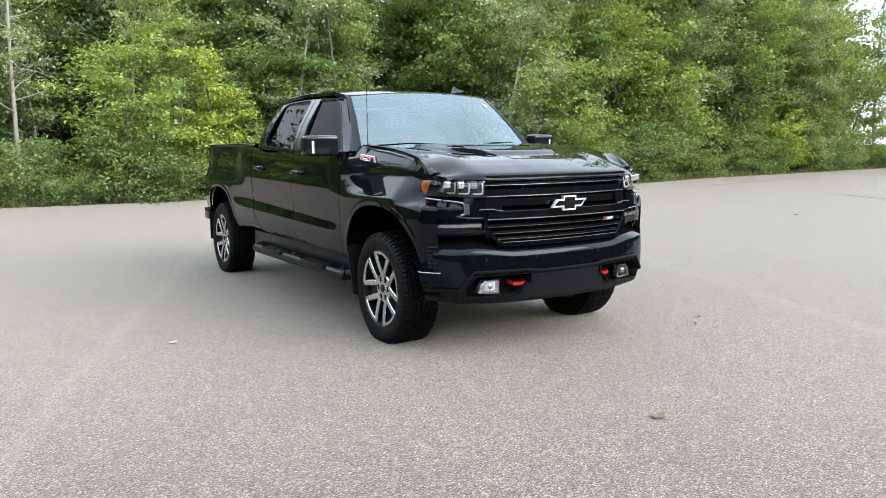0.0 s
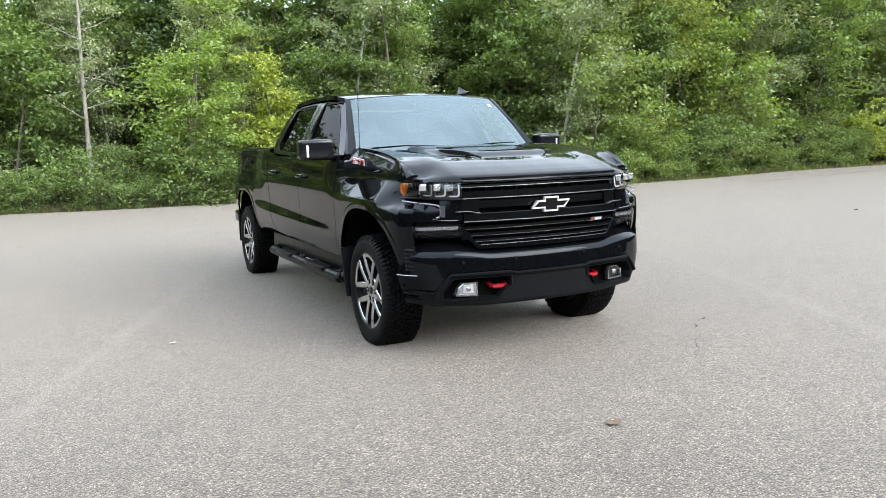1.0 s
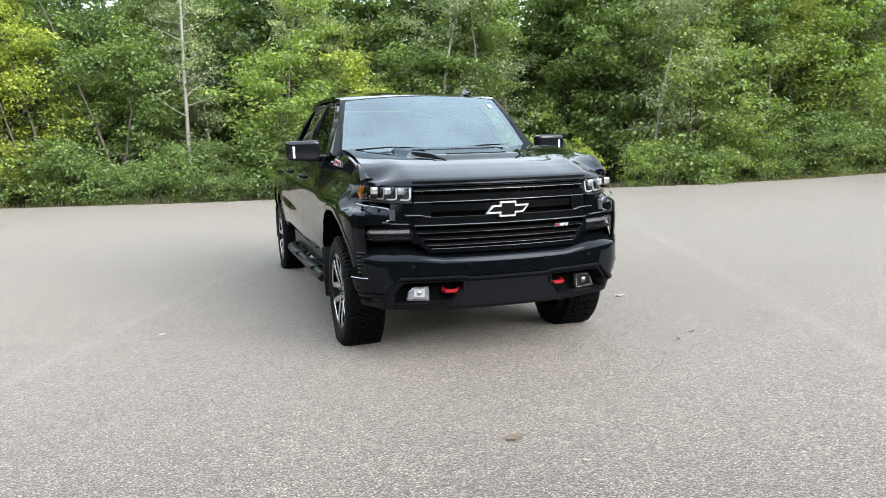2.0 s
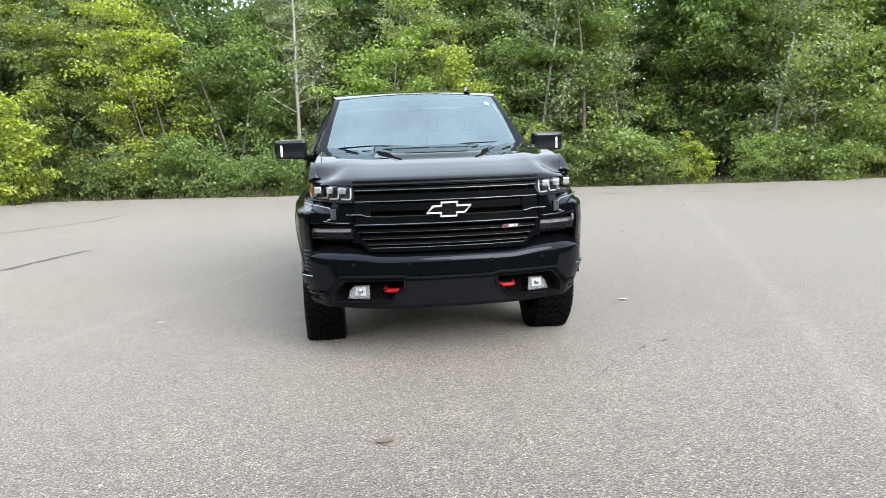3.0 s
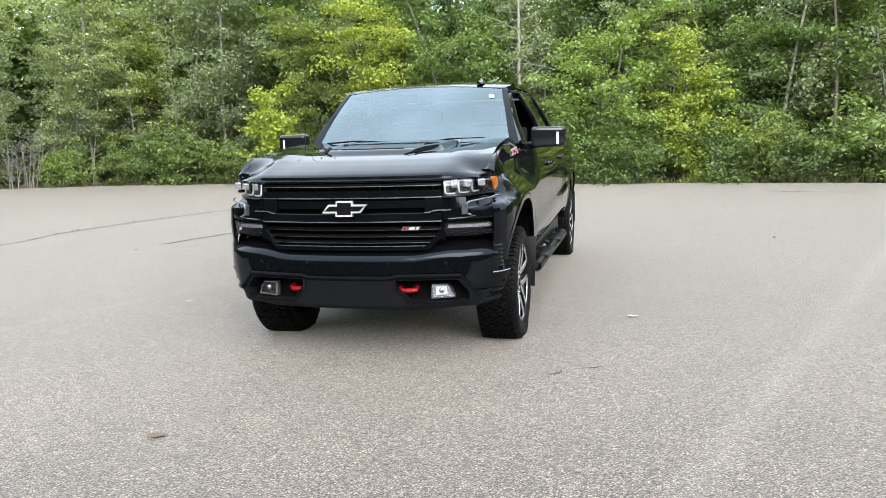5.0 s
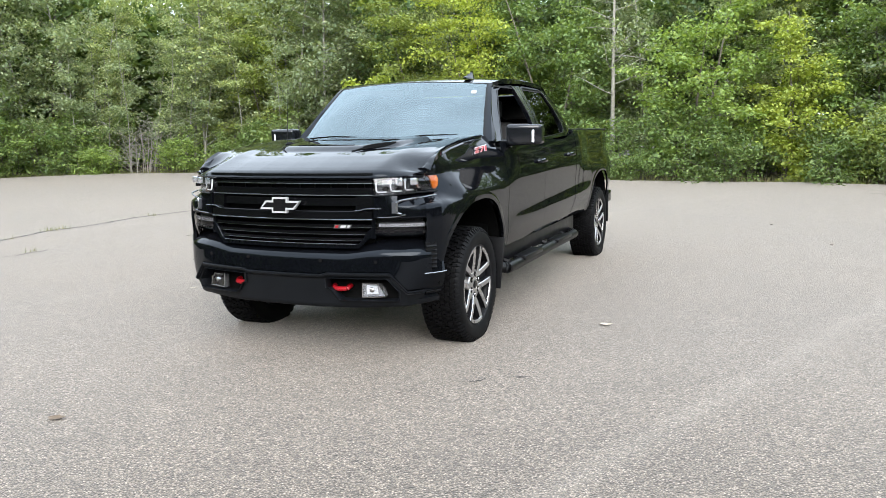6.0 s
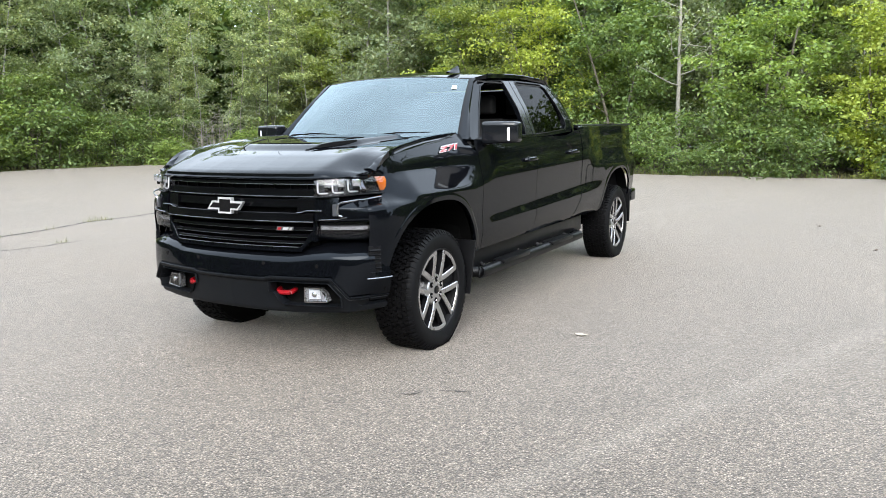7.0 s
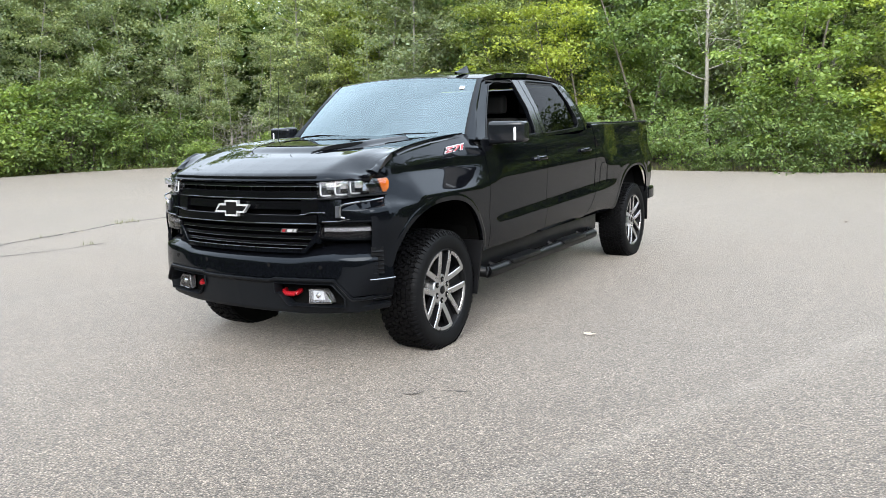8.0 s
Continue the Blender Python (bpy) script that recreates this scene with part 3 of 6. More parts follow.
M_TINT = glassy("dark_tinted_glass", (0.035, 0.043, 0.04), 1.11)
M_LENS = glassy("clear_lens", (0.9, 0.91, 0.93), 1.55)
M_SMOKE = glassy("smoked_lens", (0.72, 0.72, 0.75), 1.35)


def thicken(bm, depth):
    """Gives an open sheet an inner face and closed rims."""
    outer = list(bm.faces)
    rim = [e for e in bm.edges if len(e.link_faces) == 1]
    back = {v: bm.verts.new(v.co - v.normal * depth) for v in list(bm.verts)}
    for f in outer:
        bm.faces.new([back[v] for v in reversed(f.verts)])
    for e in rim:
        loop = e.link_loops[0]
        a, b = loop.vert, loop.link_loop_next.vert
        bm.faces.new((b, a, back[a], back[b]))
    bm.normal_update()


def finish(bm, name, material, parent, label="", sharp=32.0, thick=0.0, out=None):
    """Links a bmesh as one mesh part; edges sharper than an angle stay crisp."""
    if out is not None:
        total = Vector()
        for f in bm.faces:
            f.normal_update()
            total += f.normal * f.calc_area()
        if total.dot(Vector(out)) < 0:
            bmesh.ops.reverse_faces(bm, faces=bm.faces)
    else:
        bmesh.ops.recalc_face_normals(bm, faces=bm.faces)
    bm.normal_update()
    if thick:
        thicken(bm, thick)
    for e in bm.edges:
        e.smooth = not (len(e.link_faces) == 2 and e.calc_face_angle(0) > radians(sharp))
    for f in bm.faces:
        f.smooth = True
    me = bpy.data.meshes.new(name)
    bm.to_mesh(me)
    bm.free()
    me.materials.append(material)
    ob = new(name, me)
    ob.parent = parent
    if label:
        ob["label"] = label
    return ob


def grid(bm, rows):
    """Faces between rows of points of equal number."""
    vs = [[bm.verts.new(p) for p in row] for row in rows]
    for a, b in zip(vs, vs[1:]):
        for i in range(len(a) - 1):
            bm.faces.new((a[i], a[i + 1], b[i + 1], b[i]))
    return vs


def box(bm, x0, x1, y0, y1, z0, z1, bevel=0.0, segments=2):
    geom = bmesh.ops.create_cube(bm, size=1.0, matrix=Matrix.Translation(((x0 + x1) / 2, (y0 + y1) / 2, (z0 + z1) / 2)) @ Matrix.Diagonal((x1 - x0, y1 - y0, z1 - z0, 1)))
    if bevel:
        es = list({e for v in geom["verts"] for e in v.link_edges})
        bmesh.ops.bevel(bm, geom=es, offset=bevel, segments=segments, affect="EDGES", profile=0.6)
    return bm


def boxed(name, material, parent, dims, bevel=0.0, label=""):
    return finish(box(bmesh.new(), *dims, bevel), name, material, parent, label, 40)


def prism(bm, outline, offset):
    """A closed solid between an outline of 3D points and the same outline moved by offset."""
    o = Vector(offset)
    a = [bm.verts.new(p) for p in outline]
    b = [bm.verts.new(Vector(p) + o) for p in outline]
    n = len(a)
    bm.faces.new(a)
    bm.faces.new(list(reversed(b)))
    for i in range(n):
        bm.faces.new((a[i], a[(i + 1) % n], b[(i + 1) % n], b[i]))


def pipe(bm, points, radii, sides=10, flat=1.0):
    vs, fs = [], []
    tube(vs, fs, points, radii, sides)
    base = [bm.verts.new((p[0], p[1], p[2])) for p in vs]
    for f in fs:
        bm.faces.new([base[i] for i in f])
    bm.faces.new([base[i] for i in reversed(range(sides))])


def smooth_curve(ctrl, n):
    """n points along a rounded line through the control points."""
    c = [Vector(p) for p in ctrl]
    c = [c[0] * 2 - c[1]] + c + [c[-1] * 2 - c[-2]]
    out = []
    for i in range(n):
        t = i / (n - 1) * (len(ctrl) - 1)
        k = min(int(t), len(ctrl) - 2)
        f = t - k
        p0, p1, p2, p3 = c[k], c[k + 1], c[k + 2], c[k + 3]
        out.append(0.5 * (2 * p1 + (p2 - p0) * f + (2 * p0 - 5 * p1 + 4 * p2 - p3) * f * f + (3 * p1 - p0 - 3 * p2 + p3) * f ** 3))
    return out


def step(a, b, x):
    t = min(1.0, max(0.0, (x - a) / (b - a)))
    return t * t * (3 - 2 * t)


# --- the side of the body: half width over height, with the long creases ---
_zs = np.linspace(0.3, 1.6, 521)
_px = np.interp(_zs, [0.3, 0.50, 0.56, 0.60, 0.745, 0.85, 0.88, 1.10, 1.20, 1.30, 1.37, 1.46, 1.6], [0.88, 0.905, 0.950, 0.970, 0.999, 0.989, 0.990, 1.006, 1.001, 0.986, 0.965, 0.93, 0.86])
_k = np.exp(-0.5 * (np.arange(-20, 21) * 0.0025 / 0.011) ** 2)
_px = np.convolve(np.pad(_px, 20, mode="edge"), _k / _k.sum(), mode="valid")
_flat = np.interp(_zs, [0.3, 0.50, 0.60, 0.95, 1.04, 1.195, 1.25, 1.30, 1.37, 1.46, 1.6], [0.90, 0.935, 0.978, 1.004, 1.010, 0.900, 0.895, 0.893, 0.89, 0.885, 0.86])
_flat = np.convolve(np.pad(_flat, 20, mode="edge"), _k / _k.sum(), mode="valid")


def half_width(y, z):
    """The body's half width; the crease fades out towards the wheels."""
    zz = z - 0.032 * (y - 1.6)
    w = step(0.25, 0.80, y) * (1 - 0.55 * step(2.9, 3.55, y))
    # over the front wheel a bulge with an upward face runs forward and down to the nose
    zf = z + (0.05 * step(-0.25, -0.72, y) if y < -0.25 else 0.0)
    full = float(np.interp(zf, _zs, _flat)) + 0.13 * min(0.13, max(0.0, 1.02 - z)) * step(0.15, -0.25, y)
    # a short ledge runs back from the nose under the bulge
    full -= 0.032 * step(-0.26, -0.46, y) * (step(1.002, 1.032, z) - step(1.035, 1.15, z))
    if y < -0.3:
        full += (0.86 - full) * 0.8 * step(-0.40, -0.60, y) * step(1.05, 1.12, zf)
    x = w * float(np.interp(zz, _zs, _px)) + (1 - w) * full
    x -= 0.05 * step(4.2, 4.9, y)
    # the nose draws in ahead of the wheels
    draw = float(np.interp(y, [-0.79, -0.738, -0.668, -0.59, -0.51, -0.44, -0.30], [0.75, 0.85, 0.92, 0.962, 0.983, 0.99, 1.006]))
    return x - (1.006 - draw)


FRONT_ARCH, REAR_ARCH = (0.0, 0.60, 0.53), (4.0, 0.58, 0.46)


def arch_line(arch, n=61, grow=0.0, low=0.56):
    """(y, z) along a wheel opening, from its front foot over the top to its rear foot."""
    yc, af, ar = arch
    out = []
    for i in range(n):
        a = math.pi * (1 - i / (n - 1))
        c, s = math.cos(a), math.sin(a)
        r = (af if c < 0 else ar) + grow
        y = yc + math.copysign(abs(c) ** 0.85, c) * r
        z = 0.42 + (0.567 + grow) * abs(s) ** 0.72
        out.append((y, max(z, low)))
    return out


_arches = {a: np.array(arch_line(a, 121)) for a in (FRONT_ARCH, REAR_ARCH)}


def arch_height(arch, y):
    p = _arches[arch]
    return float(np.interp(y, p[:, 0], p[:, 1]))


def flare(y, z):
    """How far the lip round the wheel openings stands out."""
    e = 0.0
    for a, p in _arches.items():
        d = float(np.min(np.hypot(p[:, 0] - y, p[:, 1] - z)))
        e = max(e, 0.004 * (1 - step(0.03, 0.045, d)))
    return e


def side_panel(name, parent, side, columns, rows, low, top, shift=None, roll=None, thick=0.02, label=""):
    """A body side panel of vertical columns at given y, from low(y) to top(y); roll adds points over the shoulder."""
    bm = bmesh.new()
    cols = []
    for y in columns:
        z0, z1 = low(y), top(y)
        col = []
        for j in range(rows + 1):
            z = z0 + (z1 - z0) * j / rows
            yy = y + (shift(y, z) if shift else 0.0)
            col.append((side * (half_width(yy, z) + flare(yy, z)), yy, z))
        if roll:
            col += [(side * x, y, z) for x, z in roll(y, half_width(y, z1), z1)]
        cols.append(col)
    grid(bm, cols)
    return finish(bm, name, M_PAINT, parent, label, 50, thick, (side, 0, 0))


def spaced(a, b, n, marks=()):
    ys = {round(a + (b - a) * i / n, 4) for i in range(n + 1)}
    for m in marks:
        ys |= {round(m + d, 4) for d in (-0.03, -0.015, -0.006, -0.002, 0.002, 0.006, 0.015, 0.03) if a < m + d < b}
    return sorted(ys)


def hood_edge(y):
    """(x, z) of the seam between hood and fender."""
    return 0.872 - 0.068 * (y + 0.74) / 1.3, float(np.interp(y, [-0.74, -0.64, -0.59, -0.54, -0.49, -0.42, -0.2, 0.05, 0.3, 0.56], [1.188, 1.194, 1.214, 1.250, 1.284, 1.312, 1.352, 1.382, 1.400, 1.412]))


truck = thing("pickup_truck", "glossy black crew-cab pickup truck with machined alloy wheels", "pickup truck", m=pose(0, 0, 0))


def body_sides():
    for side in (1, -1):
        def fender_low(y):
            if y < FRONT_ARCH[0] + FRONT_ARCH[2]:
                return max(arch_height(FRONT_ARCH, y), 0.60)
            return 0.57

        def fender_roll(y, x, z):
            hx, hz = hood_edge(y)
            return [(x + (hx - x) * f, z + (hz - z) * h) for f, h in ((0.05, 0.10), (0.36, 0.40), (0.68, 0.70), (0.87, 0.88))] + [(hx + 0.010, hz - 0.003), (hx + 0.004, hz - 0.012)]

        def shoulder(y):
            return 1.225 + 0.03 * step(-0.3, 0.5, y) - 0.03 * step(-0.4, -0.72, y)

        side_panel("fender", truck, side, spaced(-0.60, 0.612, 50, (0.53,)), 64, fender_low, shoulder, None, fender_roll)
        side_panel("fender_front", truck, side, spaced(-0.695, -0.60, 8), 60, lambda y: 0.60, lambda y: 1.078)
        side_panel("front_door", truck, side, spaced(0.618, 1.6195, 14), 44, lambda y: 0.575, lambda y: 1.362)

        def rear_edge(z):
            return -0.20 * max(0.0, (0.82 - z) / 0.25) ** 2

        side_panel("rear_door", truck, side, spaced(1.6245, 2.735, 15), 44, lambda y: 0.575, lambda y: 1.362 + 0.05 * step(2.3, 2.735, y),
                   lambda y, z: rear_edge(z) * step(1.9, 2.735, y))

        def bed_low(y):
            if REAR_ARCH[0] - REAR_ARCH[1] < y < REAR_ARCH[0] + REAR_ARCH[2]:
                return arch_height(REAR_ARCH, y)
            return 0.57 if y < 4 else 0.62

        side_panel("bed_side", truck, side, spaced(2.75, 4.66, 34, (3.42, 4.46)), 44, bed_low, lambda y: 1.43,
                   lambda y, z: rear_edge(z) * (1 - step(2.75, 3.25, y)), lambda y, x, z: [(x - 0.006, z + 0.012), (x - 0.03, z + 0.018), (x - 0.07, z + 0.018), (x - 0.075, z - 0.05)])
        boxed("rocker_panel", M_TRIM, truck, sorted((side * 0.76, side * 0.925)) + [0.55, 2.95, 0.43, 0.574], 0.012)
        # liners close the wheel openings
        for arch in (FRONT_ARCH, REAR_ARCH):
            bm = bmesh.new()
            line = [(y, z) for y, z in arch_line(arch, 41, 0.012, 0.50) if y > -0.63]
            rows = [[(side * x, y, z + dz) for y, z in line] for x, dz in ((0.95, 0.0), (0.8, 0.03), (0.52, 0.03))]
            grid(bm, rows)
            bm.faces.new([bm.verts.new((side * 0.52, y, z + 0.03)) for y, z in line])
            finish(bm, "wheel_liner", M_DARK, truck, "matte black inner wheel housing")


body_sides()


# --- upper cab ---
def cab_side(y, z):
    """Half width of the cab above the belt line."""
    h = z - 1.36
    return 0.966 - 0.33 * h - 0.43 * h * h - (0.065 + 0.026 * step(0.0, 0.12, h)) * step(1.35, 0.7, y)


def ring(bm, side, outer, inner, lift=0.0):
    o = [bm.verts.new((side * (cab_side(y, z) + lift), y, z)) for y, z in outer]
    i = [bm.verts.new((side * (cab_side(y, z) + lift), y, z)) for y, z in inner]
    n = len(o)
    for k in range(n):
        bm.faces.new((o[k], o[(k + 1) % n], i[(k + 1) % n], i[k]))


FD_OUT = [(0.60, 1.365), (0.83, 1.585), (1.055, 1.79), (1.22, 1.838), (1.52, 1.868), (1.656, 1.874), (1.640, 1.60), (1.624, 1.44), (1.62, 1.365), (1.2, 1.365)]
FD_IN = [(0.76, 1.378), (0.955, 1.60), (1.12, 1.768), (1.22, 1.803), (1.50, 1.824), (1.533, 1.80), (1.525, 1.60), (1.505, 1.44), (1.475, 1.39), (1.2, 1.383)]
RD_OUT = [(1.626, 1.365), (1.646, 1.6), (1.662, 1.874), (1.82, 1.878), (2.36, 1.876), (2.495, 1.838), (2.555, 1.655), (2.582, 1.50), (2.588, 1.43), (2.55, 1.395), (2.0, 1.37)]
RD_IN = [(1.69, 1.39), (1.722, 1.6), (1.752, 1.803), (1.82, 1.826), (2.32, 1.822), (2.405, 1.79), (2.45, 1.65), (2.475, 1.515), (2.465, 1.46), (2.40, 1.425), (2.0, 1.403)]


def upper_cab():
    for side in (1, -1):
        for nm, outer, inner in (("front_door_frame", FD_OUT, FD_IN), ("rear_door_frame", RD_OUT, RD_IN)):
            bm = bmesh.new()
            ring(bm, side, outer, inner)
            finish(bm, nm, M_PAINT, truck, "", 40, 0.03, (side, 0, 0))
            # slim seal round the glass, a little proud
            bm = bmesh.new()
            mid = [(y + (oy - y) * 0.12, z + (oz - z) * 0.2) for (y, z), (oy, oz) in zip(inner, outer)]
            ring(bm, side, mid, inner, 0.004)
            finish(bm, "window_trim", M_TRIM, truck, "", 40, 0.012, (side, 0, 0))
            if side > 0 and nm.startswith("front"):
                continue  # this window is wound down
            bm = bmesh.new()
            bm.faces.new([bm.verts.new((side * (cab_side(y, z) - 0.010 - 0.02 * (1.82 - z)), y, z)) for y, z in inner])
            ob = finish(bm, nm.replace("frame", "glass"), M_TINT, truck, "dark tinted side window", 40, 0.0, (side, 0, 0))
            ob.visible_shadow = False
        # satin pillar cover between the doors
        bm = bmesh.new()
        grid(bm, [[(side * (cab_side(y, z) + 0.006), y, z) for y in ya] for z, ya in ((1.385, (1.485, 1.55, 1.616)), (1.60, (1.53, 1.58, 1.634)), (1.825, (1.54, 1.60, 1.650)))])
        finish(bm, "pillar_cover", M_MIRROR, truck, "", 40, 0.01, (side, 0, 0))
        bm = bmesh.new()
        grid(bm, [[(side * (cab_side(y, z) + 0.006), y, z) for y in ya] for z, ya in ((1.385, (1.629, 1.66, 1.685)), (1.60, (1.650, 1.685, 1.717)), (1.825, (1.664, 1.71, 1.748)))])
        finish(bm, "pillar_cover", M_MIRROR, truck, "", 40, 0.01, (side, 0, 0))
        # rear quarter of the cab
        a = [(2.735, 1.365), (2.60, 1.40), (2.596, 1.43), (2.590, 1.505), (2.563, 1.66), (2.503, 1.844), (2.37, 1.881)]
        b = [(2.745, 1.39), (2.740, 1.43), (2.730, 1.49), (2.715, 1.56), (2.685, 1.70), (2.66, 1.83), (2.59, 1.878)]
        bm = bmesh.new()
        grid(bm, [[(side * (cab_side(y, z)), y, z) for y, z in a], [(side * (cab_side(y, z) - 0.008), (y + ya) / 2, (z + za) / 2) for (y, z), (ya, za) in zip(a, b)],
                  [(side * (cab_side(y, z) - 0.03), y, z) for y, z in b]])
        finish(bm, "rear_pillar", M_PAINT, truck, "", 50, 0.02, (side, 0, 0))
        # front pillar, from the cowl to the roof
        line = [(0.60, 1.365), (0.83, 1.585), (1.055, 1.79), (1.13, 1.812)]
        shield = [windscreen(0.985, v) for v in (0.0, 0.48, 0.93, 1.0)]
        rows = [[(side * cab_side(y, z), y - 0.004, z) for y, z in line]]
        rows.append([(side * (cab_side(y, z) * 0.45 + s.x * 0.55 + 0.018), y * 0.5 + s.y * 0.5 - 0.012, z * 0.5 + s.z * 0.5 + 0.006) for (y, z), s in zip(line, shield)])
        rows.append([(side * s.x, s.y, s.z + 0.004) for s in shield])
        bm = bmesh.new()
        grid(bm, rows)
        finish(bm, "front_pillar", M_PAINT, truck, "", 50, 0.02, (side, -0.3, 0.2))
    # roof
    bm = bmesh.new()
    rows = []
    for j in range(19):
        v = j / 18
        row = []
        for i in range(25):
            u = -1 + i / 12
            f = windscreen(u * 0.995, 1.0)
            xr = 0.742 - 0.018 * step(0.15, 0.5, v)
            x = f.x / 0.995 * (1 - step(0, 0.12, v)) + u * xr * step(0, 0.12, v)
            y = f.y + 0.004 + (2.64 - f.y) * v - 0.05 * u * u * v
            z = 1.858 + 0.058 * math.sin(min(1, v * 1.15 + 0.12) * math.pi * 0.62) * (1 - 0.5 * v * v) + 0.042 * step(0.12, 0.6, v) - 0.024 * (1 - step(0, 0.1, v)) - 0.045 * abs(u) ** 3 * step(0.02, 0.6, v) - 0.02 * u * u - 0.055 * step(0.9, 1, v)
            # two long shallow valleys
            z -= 0.006 * math.exp(-((abs(u) - 0.55) / 0.07) ** 2) * step(0.05, 0.15, v) * (1 - step(0.8, 0.95, v))
            row.append((x, y, z))
        rows.append(row)
    grid(bm, rows)
    finish(bm, "roof", M_PAINT, truck, "", 50, 0.03, (0, 0, 1))
    # rounded rails between the roof and the door frames
    for i, side in ((0, -1), (24, 1)):
        rail = []
        for row in rows[2:18]:
            x, y, z = row[i]
            zt = min(1.862, z - 0.012)
            q = Vector((side * (cab_side(y, zt) + 0.003), y, zt))
            p = Vector((x, y, z - 0.002))
            rail.append([p, p.lerp(q, 0.5) + Vector((side * 0.008, 0, 0.002)), q])
        bm = bmesh.new()
        grid(bm, rail)
        finish(bm, "roof_rail", M_PAINT, truck, "", 60, 0.01, (side, 0, 0.3))
    # windscreen and its black border
    bm = bmesh.new()
    grid(bm, [[windscreen(-0.96 + 1.92 * i / 24, 0.03 + 0.945 * j / 12) for i in range(25)] for j in range(13)])
    ob = finish(bm, "windscreen", M_GLASS, truck, "pale sky-reflecting windscreen", 60, 0.0, (0, -1, 1))
    ob.visible_shadow = False
    bm = bmesh.new()
    for u0, u1, v0, v1 in ((-1, 1, 0.975, 1.0), (-1, 1, -0.03, 0.03), (-1, -0.96, 0.03, 0.975), (0.96, 1, 0.03, 0.975)):
        grid(bm, [[windscreen(u0 + (u1 - u0) * i / 24, v0 + (v1 - v0) * j / 8) + Vector((0, 0.002, -0.002)) for i in range(25)] for j in range(9)])
    finish(bm, "windscreen_border", M_GRILLE, truck, "", 60, 0.006, (0, -1, 1))
    # back of the cab with its window
    bm = bmesh.new()
    grid(bm, [[(x * w, y, z) for x in (-1, -0.8, -0.4, 0, 0.4, 0.8, 1)] for w, y, z in ((0.90, 2.735, 0.9), (0.92, 2.735, 1.38), (0.75, 2.68, 1.70), (0.70, 2.63, 1.80))])
    finish(bm, "cab_back", M_PAINT, truck, "", 40, 0.02, (0, 1, 0))


def windscreen(u, v):
    """A point of the windscreen: u across from -1 to 1, v up from the cowl."""
    b = Vector((u * 0.835, 0.40 + 0.20 * u * u, 1.335 + 0.03 * u * u))
    t = Vector((u * 0.690, 0.985 + 0.085 * u * u, 1.86 - 0.035 * u * u))
    p = b.lerp(t, v)
    return p + Vector((0, -0.4, 0.6)) * (0.045 * math.sin(max(0, v) * math.pi)) * (1 - 0.5 * u * u)


upper_cab()


# --- hood ---
def nose(x):
    """The y of the front face at a half width, along the gentle bow of the nose."""
    ax = abs(x)
    return float(np.interp(ax, [0, 0.2, 0.4, 0.6, 0.75, 0.85, 0.92, 0.96, 0.985], [-0.91, -0.903, -0.878, -0.836, -0.79, -0.74, -0.665, -0.59, -0.50]))


_hv = np.linspace(0, 1, 801)
_hz = np.interp(_hv, [0, 0.003, 0.009, 0.02, 0.035, 0.07, 0.14, 0.24, 0.36, 0.46, 0.66, 1.0], [1.168, 1.183, 1.196, 1.208, 1.218, 1.234, 1.262, 1.297, 1.328, 1.345, 1.366, 1.388])
_hz = np.convolve(np.pad(_hz, 6, mode="edge"), np.ones(13) / 13, mode="valid")


def dome_width(v):
    """Half width of the raised middle: it opens out behind its front corners."""
    return 0.30 + 0.12 * step(0.32, 0.62, v)


def hood_point(u, v):
    x0 = u * 0.868
    x1 = u * 0.80
    x = x0 + (x1 - x0) * v
    ax = abs(x)
    y0 = nose(x) + 0.005 + 0.085 * step(0.60, 0.96, ax)
    y1 = 0.375 + 0.20 * u * u
    y = y0 + (y1 - y0) * v
    # a steep nose that eases into a long flat slope
    z = float(np.interp(v, _hv, _hz))
    # side seams sit where the fenders meet the hood
    e = hood_edge(y)[1]
    w = step(0.72, 1.0, abs(u))
    z = z * (1 - w) + (e + 0.004) * w - (1 - step(0, 0.05, v)) * 0.012 * w
    # shoulders beside a sunken band, then the raised dome
    z += (0.010 * step(0.05, 0.35, v) + 0.005 * step(0.02, 0.12, v) * (1 - step(0.30, 0.55, v))) * math.exp(-((ax - 0.67) / 0.13) ** 2) * (1 - 0.6 * w)
    hw = dome_width(v)
    z -= 0.013 * math.exp(-((ax - hw - 0.055) / 0.045) ** 2) * step(0.36, 0.52, v)
    z += 0.026 * step(hw + 0.025, hw - 0.015, ax) * step(0.33, 0.41, v)
    return Vector((x, y, z))


